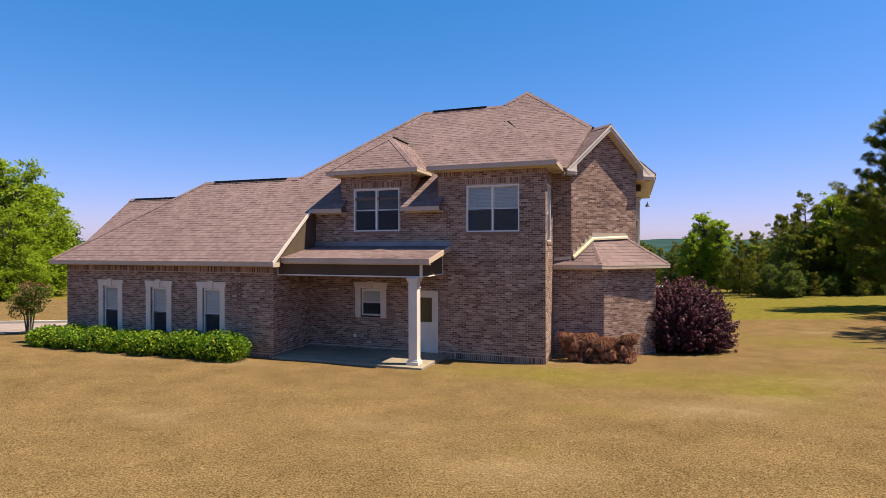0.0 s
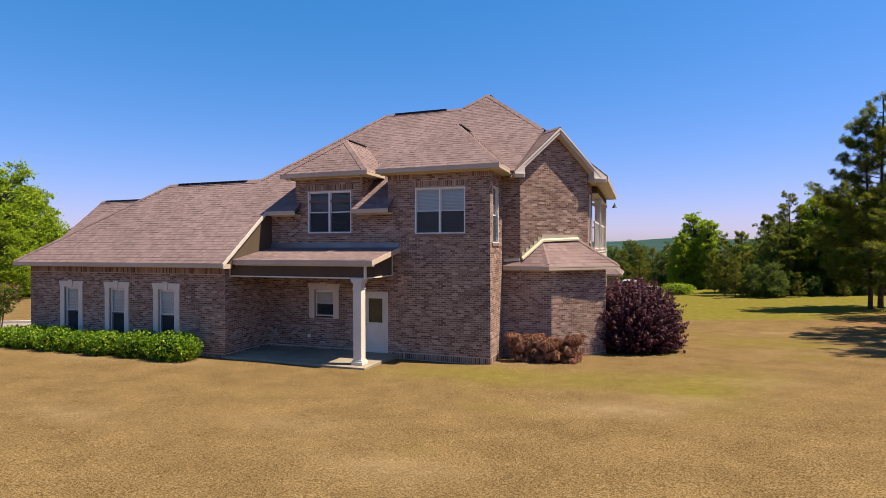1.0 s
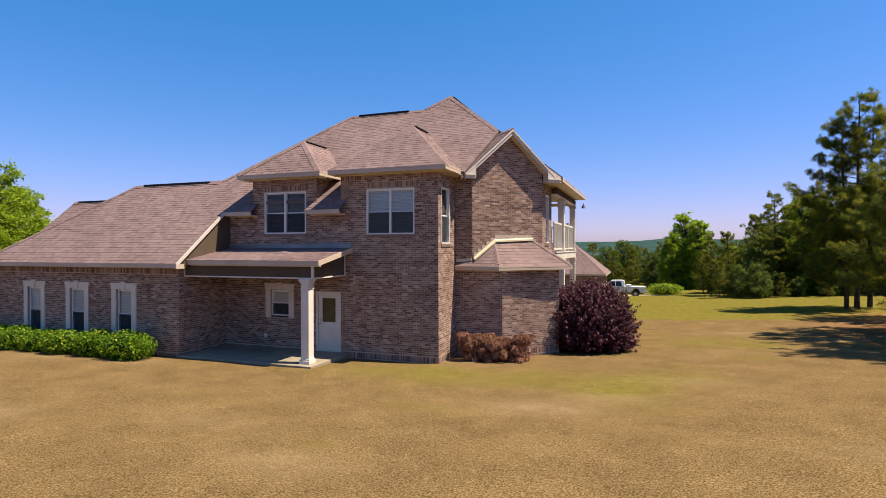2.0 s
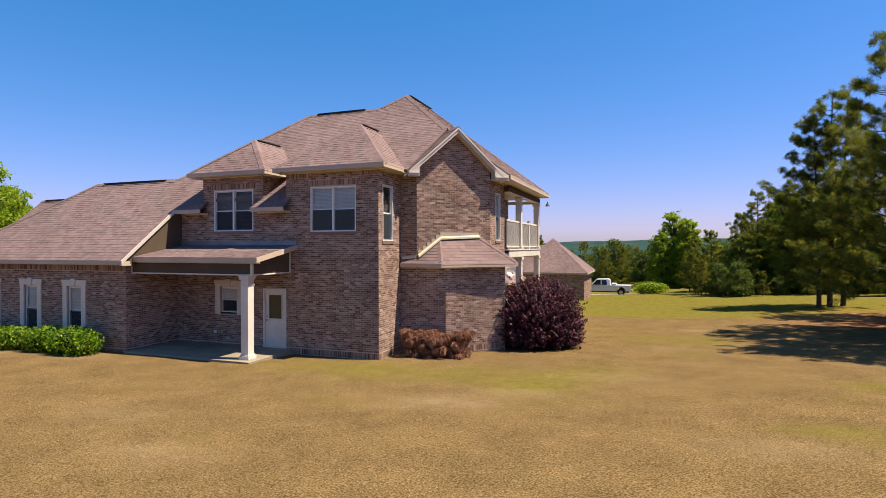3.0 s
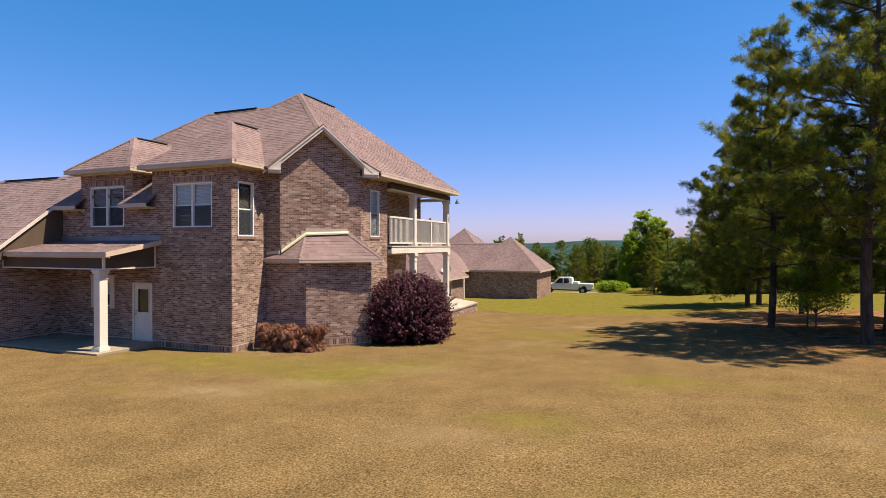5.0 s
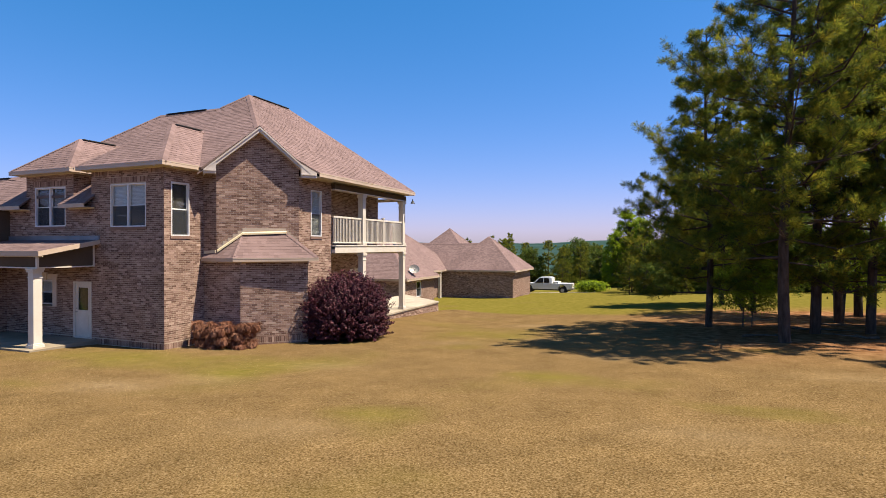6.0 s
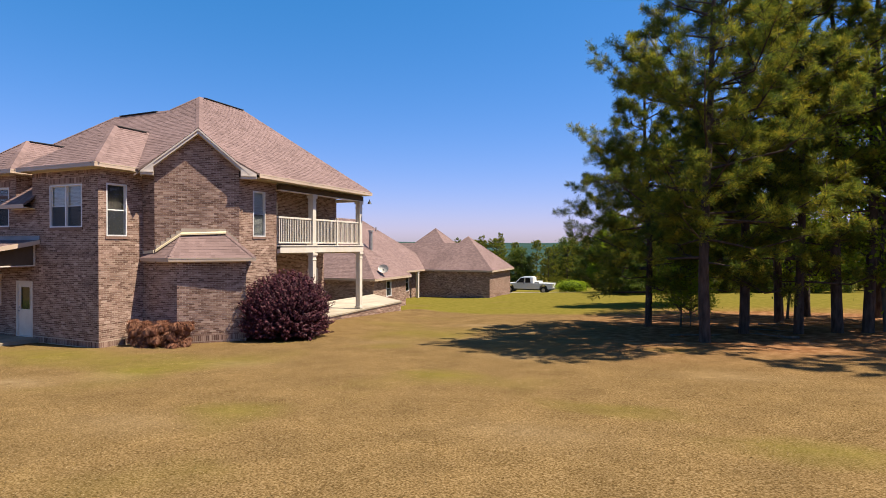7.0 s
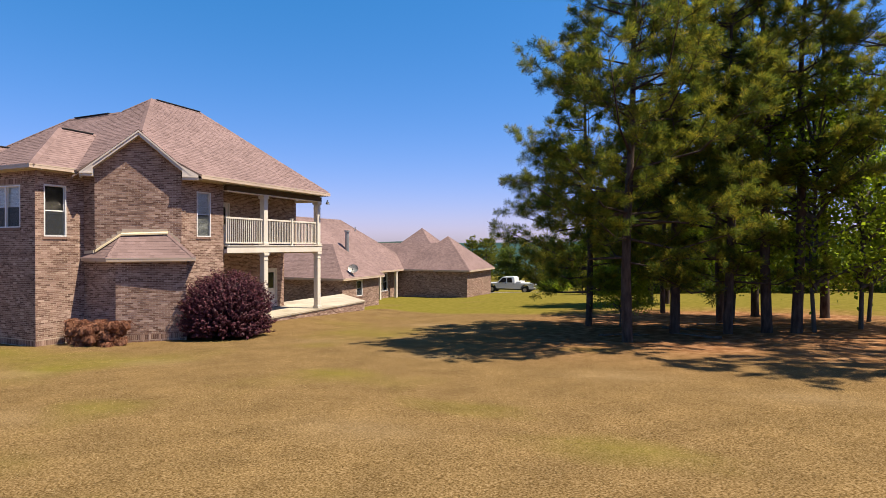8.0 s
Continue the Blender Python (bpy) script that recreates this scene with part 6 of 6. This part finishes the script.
def ornamental(x, y, seed, height, spread):
    """A small vase-shaped tree: several stems from one foot, under a loose crown with reddish tips."""
    rng = np.random.default_rng(seed)
    t = thing("ornamental_tree", "small multi-stemmed ornamental tree with reddish tips beside the drive", "tree", (x, y, gz(x, y) - 0.03))
    heads = []
    for i in range(7):
        a = i * 0.9 + rng.normal() * 0.2
        r = spread * rng.uniform(0.25, 0.8)
        tip = Vector((r * math.cos(a), r * math.sin(a), height * rng.uniform(0.68, 0.95)))
        m = Mesh()
        limb(m, [Vector((0.07 * math.cos(a), 0.07 * math.sin(a), -0.1)), Vector((tip.x * 0.3, tip.y * 0.3, tip.z * 0.5)), tip], 0.035, 0.012, 6)
        part("stem", m, M_BARK_GREY, t)
        for k in (0.6, 0.8, 1.0):
            heads.append((tip * k + Vector(rng.normal(size=3) * 0.12), spread * rng.uniform(0.22, 0.38)))
    for name, mat, count, lift in (("crown", M_LEAF_DARK, 2600, 0.0), ("tips", M_RUST, 700, 0.12)):
        pick = rng.integers(0, len(heads), count)
        c = np.array([tuple(h[0]) for h in heads])[pick] + np.array((0, 0, lift))
        rr = np.array([h[1] for h in heads])[pick]
        u = unit(rng, count)
        if lift:
            u[:, 2] = np.abs(u[:, 2])
        pos = c + u * (rr * rng.uniform(0.3, 1.0, count) ** 0.5)[:, None]
        part(name, leaf_mesh(name, pos, unit(rng, count), rng.uniform(0.7, 1.3, count) * 0.085, rng, mat, 0.6), None, t, "reddish shoot tips" if lift else "", "stuff" if lift else "")


ornamental(-21.9, -0.95, 99, 2.3, 0.8)


# ---- pickup truck ----
def truck(at, rz):
    t = thing("pickup_truck", "white crew-cab pickup truck parked on the drive", "truck", (at[0], at[1], gz(*at) + 0.02), "", "", rz)
    W = 0.97

    def shell(name, prof, w0, w1, mat, parent=t, label="", taper=0.0, bevel=0.03):
        """Side outline (x, z) swept across the width; taper draws in the upper points."""
        bm = bmesh.new()
        zs = [p[1] for p in prof]
        lo, hi = min(zs), max(zs)
        rows2 = []
        for w in (w0, w1):
            rows2.append([bm.verts.new((x, w * (1 - taper * (z - lo) / (hi - lo)), z)) for x, z in prof])
        k = len(prof)
        bm.faces.new(rows2[0])
        bm.faces.new(rows2[1][::-1])
        for i in range(k):
            j = (i + 1) % k
            bm.faces.new((rows2[0][j], rows2[0][i], rows2[1][i], rows2[1][j]))
        bmesh.ops.recalc_face_normals(bm, faces=bm.faces[:])
        if bevel:
            bmesh.ops.bevel(bm, geom=bm.edges[:], offset=bevel, segments=2, affect="EDGES", clamp_overlap=True)
        me = bpy.data.meshes.new(name)
        bm.to_mesh(me)
        bm.free()
        me.materials.append(mat)
        return part(name, me, None, parent, label)

    def arch(cx, r=0.5, z=0.5):
        return [(cx + r * math.cos(a), z + r * math.sin(a)) for a in np.linspace(math.pi, 0, 9)]
    low = [(-3.0, 0.55)] + arch(-2.0) + arch(1.95) + [(3.0, 0.55)]
    shell("body", low + [(3.02, 1.16), (0.75, 1.18), (-1.45, 1.15), (-2.85, 1.08), (-3.05, 0.9)], -W, W, M_PAINT, label="white painted body and bed sides")
    shell("cab", [(-1.45, 1.14), (-0.75, 1.84), (0.45, 1.88), (0.72, 1.8), (0.78, 1.16)], -W + 0.02, W - 0.02, M_PAINT, taper=0.16, bevel=0.05)
    for side in (-1, 1):
        for x0, x1, x2, x3 in ((-1.18, -0.68, -0.28, -0.28), (-0.18, -0.18, 0.36, 0.46)):
            m = Mesh()
            y0, y1 = side * (W - 0.012), side * (W - 0.105)
            m.poly([(x0, y0, 1.22), (x3, y0, 1.22), (x2, y1, 1.76), (x1, y1, 1.76)])
            part("side_window", m, M_BLACKGLASS, t, "dark tinted window")
        for x in (-2.0, 1.95):
            wh = part("wheel", Mesh(), M_RUBBER, t)
            m = Mesh()
            m.tube((x, side * (W - 0.26), 0.4), (x, side * (W + 0.0), 0.4), 0.4, 0.4, 24)
            part("tyre", m, M_RUBBER, wh, bevel=0.02)
            m = Mesh()
            m.tube((x, side * (W - 0.05), 0.4), (x, side * (W + 0.012), 0.4), 0.23, 0.20, 16)
            part("rim", m, M_METAL, wh)
        m = Mesh()
        m.box((2.99, side * 0.80 - 0.08, 0.78), (3.035, side * 0.80 + 0.08, 1.12))
        part("tail_light", m, M_TAIL, t, "red tail light")
        m = Mesh()
        m.box((-3.07, side * 0.72 - 0.16, 0.82), (-3.0, side * 0.72 + 0.16, 0.98))
        part("headlight", m, M_METAL, t)
        m = Mesh()
        m.box((-1.12, side * (W + 0.02) - 0.1, 1.18), (-1.0, side * (W + 0.02) + 0.1, 1.36))
        part("mirror", m, M_BLACK, t)
        for x in (-0.42, 0.52):
            m = Mesh()
            m.box((x, side * (W + 0.006) - 0.012, 1.05), (x + 0.14, side * (W + 0.006) + 0.012, 1.08))
            part("door_handle", m, M_BLACK, t)
    m = Mesh()
    m.poly([(-1.44, -0.8, 1.2), (-1.44, 0.8, 1.2), (-0.79, 0.72, 1.78), (-0.79, -0.72, 1.78)])
    part("windscreen", m, M_BLACKGLASS, t, "dark windscreen")
    m = Mesh()
    m.box((3.0, -W + 0.02, 0.5), (3.16, W - 0.02, 0.68))
    part("rear_bumper", m, M_METAL, t, bevel=0.02)
    m = Mesh()
    m.box((-3.16, -W + 0.02, 0.48), (-3.0, W - 0.02, 0.68))
    part("front_bumper", m, M_METAL, t, bevel=0.02)
    m = Mesh()
    m.box((-2.6, -0.8, 0.35), (2.8, 0.8, 0.56))
    part("chassis", m, M_BLACK, t)
    m = Mesh()
    m.box((0.9, -0.9, 1.05), (1.45, 0.9, 1.36))
    part("tool_box", m, M_PAINT, t, "white tool box across the bed", bevel=0.02)
    return t


M_BLACKGLASS = material("tinted_glass", [(0.3, (0.009, 0.011, 0.012)), (0.7, (0.016, 0.017, 0.019))], rough=0.05, bump=0, grime=0.0)
M_TAIL = material("tail_lens", [(0.3, (0.195, 0.016, 0.016)), (0.7, (0.234, 0.023, 0.023))], rough=0.2, bump=0)
truck((3.62, 46.6), 0).scale = (0.94, 0.94, 0.94)
strip("driveway", "pale concrete drive under the parked truck", (-6, 47.4), (9.6, 47.4), 4.0, 0.02, M_CONCRETE, 0.1, "structure", "driveway")


# ---- grass ----
def grass():
    """Short dry blades over the nearer lawn, thinning with distance from the open middle of it."""
    rng = np.random.default_rng(7)
    n = 420000
    x = rng.uniform(-16, 36, n)
    y = -13.5 + 24 * rng.random(n) ** 1.9
    keep = ~((x > -18.2) & (x < 0.1) & (y > -2.3)) & ~((x > -0.1) & (x < 3.5) & (y > 0.9))
    keep &= rng.random(n) < np.clip((10 - y) / 9, 0, 1) * np.clip((y + 13.5) / 1.5, 0, 1)
    keep &= ~((x > 2.6) & (x < 3.1) & (y > 3.7))
    keep &= rng.random(n) > 1.15 * np.exp(-(((x - 22.0) / 7.2) ** 4 + ((y - 12.5) / 8.8) ** 4))
    x, y = x[keep], y[keep]
    n = len(x)
    z = rise(x, y) + 0.015 * np.sin(x * 1.3 + 0.7 * y) * np.cos(0.9 * y - 0.4 * x)
    base = np.stack((x, y, z - 0.006), -1)
    blades = 3
    d = rng.normal(size=(n, blades, 3)) * np.array((0.8, 0.8, 0.08)) + np.array((0, 0, 0.24))
    d /= np.linalg.norm(d, axis=2, keepdims=True)
    ln = rng.uniform(0.014, 0.036, size=(n, blades, 1))
    tip = base[:, None, :] + d * ln + rng.normal(size=(n, blades, 3)) * np.array((0.012, 0.012, 0))
    side = rng.normal(size=(n, blades, 3)) * np.array((1, 1, 0))
    side /= np.linalg.norm(side, axis=2, keepdims=True) + 1e-9
    tip2 = tip + side * 0.0095 - d * ln * 0.3
    v = np.concatenate((base[:, None, :], np.stack((tip, tip2), 2).reshape(n, 2 * blades, 3)), 1).reshape(-1, 3)
    per = 1 + 2 * blades
    b = (np.arange(n) * per)[:, None]
    k = np.arange(blades)[None, :]
    f = np.stack((np.broadcast_to(b, (n, blades)), b + 1 + 2 * k, b + 2 + 2 * k), -1).reshape(-1, 3)
    tagged(new("grass", fast_mesh("grass", v, f, M_GRASS)), "short dry tan grass blades", "grass", "", "stuff")


grass()


# ---- fallen branches under the pines ----
def fallen(x, y, rz, length, seed):
    rng = random.Random(seed)
    t = thing("fallen_branch", "grey fallen branch lying on the pine litter", "branch", (x, y, gz(x, y) + 0.02), "fallen branches", "", rz)
    m = Mesh()
    pts = [Vector((length * k / 5, rng.uniform(-0.08, 0.08), 0.03 + rng.uniform(0, 0.04))) for k in range(6)]
    limb(m, pts, 0.045, 0.012, 7)
    for k in (1, 2, 3):
        e = pts[k] + Vector((rng.uniform(0.3, 0.5), rng.choice((-1, 1)) * rng.uniform(0.2, 0.5), rng.uniform(0.0, 0.12)))
        limb(m, [pts[k], e], 0.02, 0.006, 5)
    part("stick", m, M_BARK_GREY, t)


for i, (x, y, rz, ln) in enumerate(((18.2, 7.6, 25, 1.8), (20.2, 10.4, -12, 2.4), (21.4, 11.6, 8, 1.6), (22.0, 7.4, 160, 1.5))):
    fallen(x, y, rz, ln, 200 + i)


# ---- small fittings on the porch wall ----
tap = thing("garden_tap", "small metal garden tap on the porch wall", "tap", (-8.1, -0.02, 0.75))
m = Mesh()
m.tube((0, 0, 0), (0, -0.09, 0), 0.018, 0.018, 8)
m.tube((0, -0.08, 0.0), (0, -0.1, -0.07), 0.015, 0.013, 8)
part("spout", m, M_METAL, tap)
m = Mesh()
m.tube((0, -0.05, 0.0), (0, -0.05, 0.06), 0.008, 0.008, 6)
m.tube((0, -0.05, 0.06), (0, -0.05, 0.07), 0.035, 0.035, 10)
part("handle", m, M_METAL, tap)
box = thing("outlet_box", "pale outdoor power outlet box on the porch wall", "outlet", (-6.7, -0.02, 0.62))
m = Mesh()
m.box((-0.06, -0.05, -0.06), (0.06, 0.0, 0.06))
part("cover", m, M_WHITE, box, bevel=0.008)
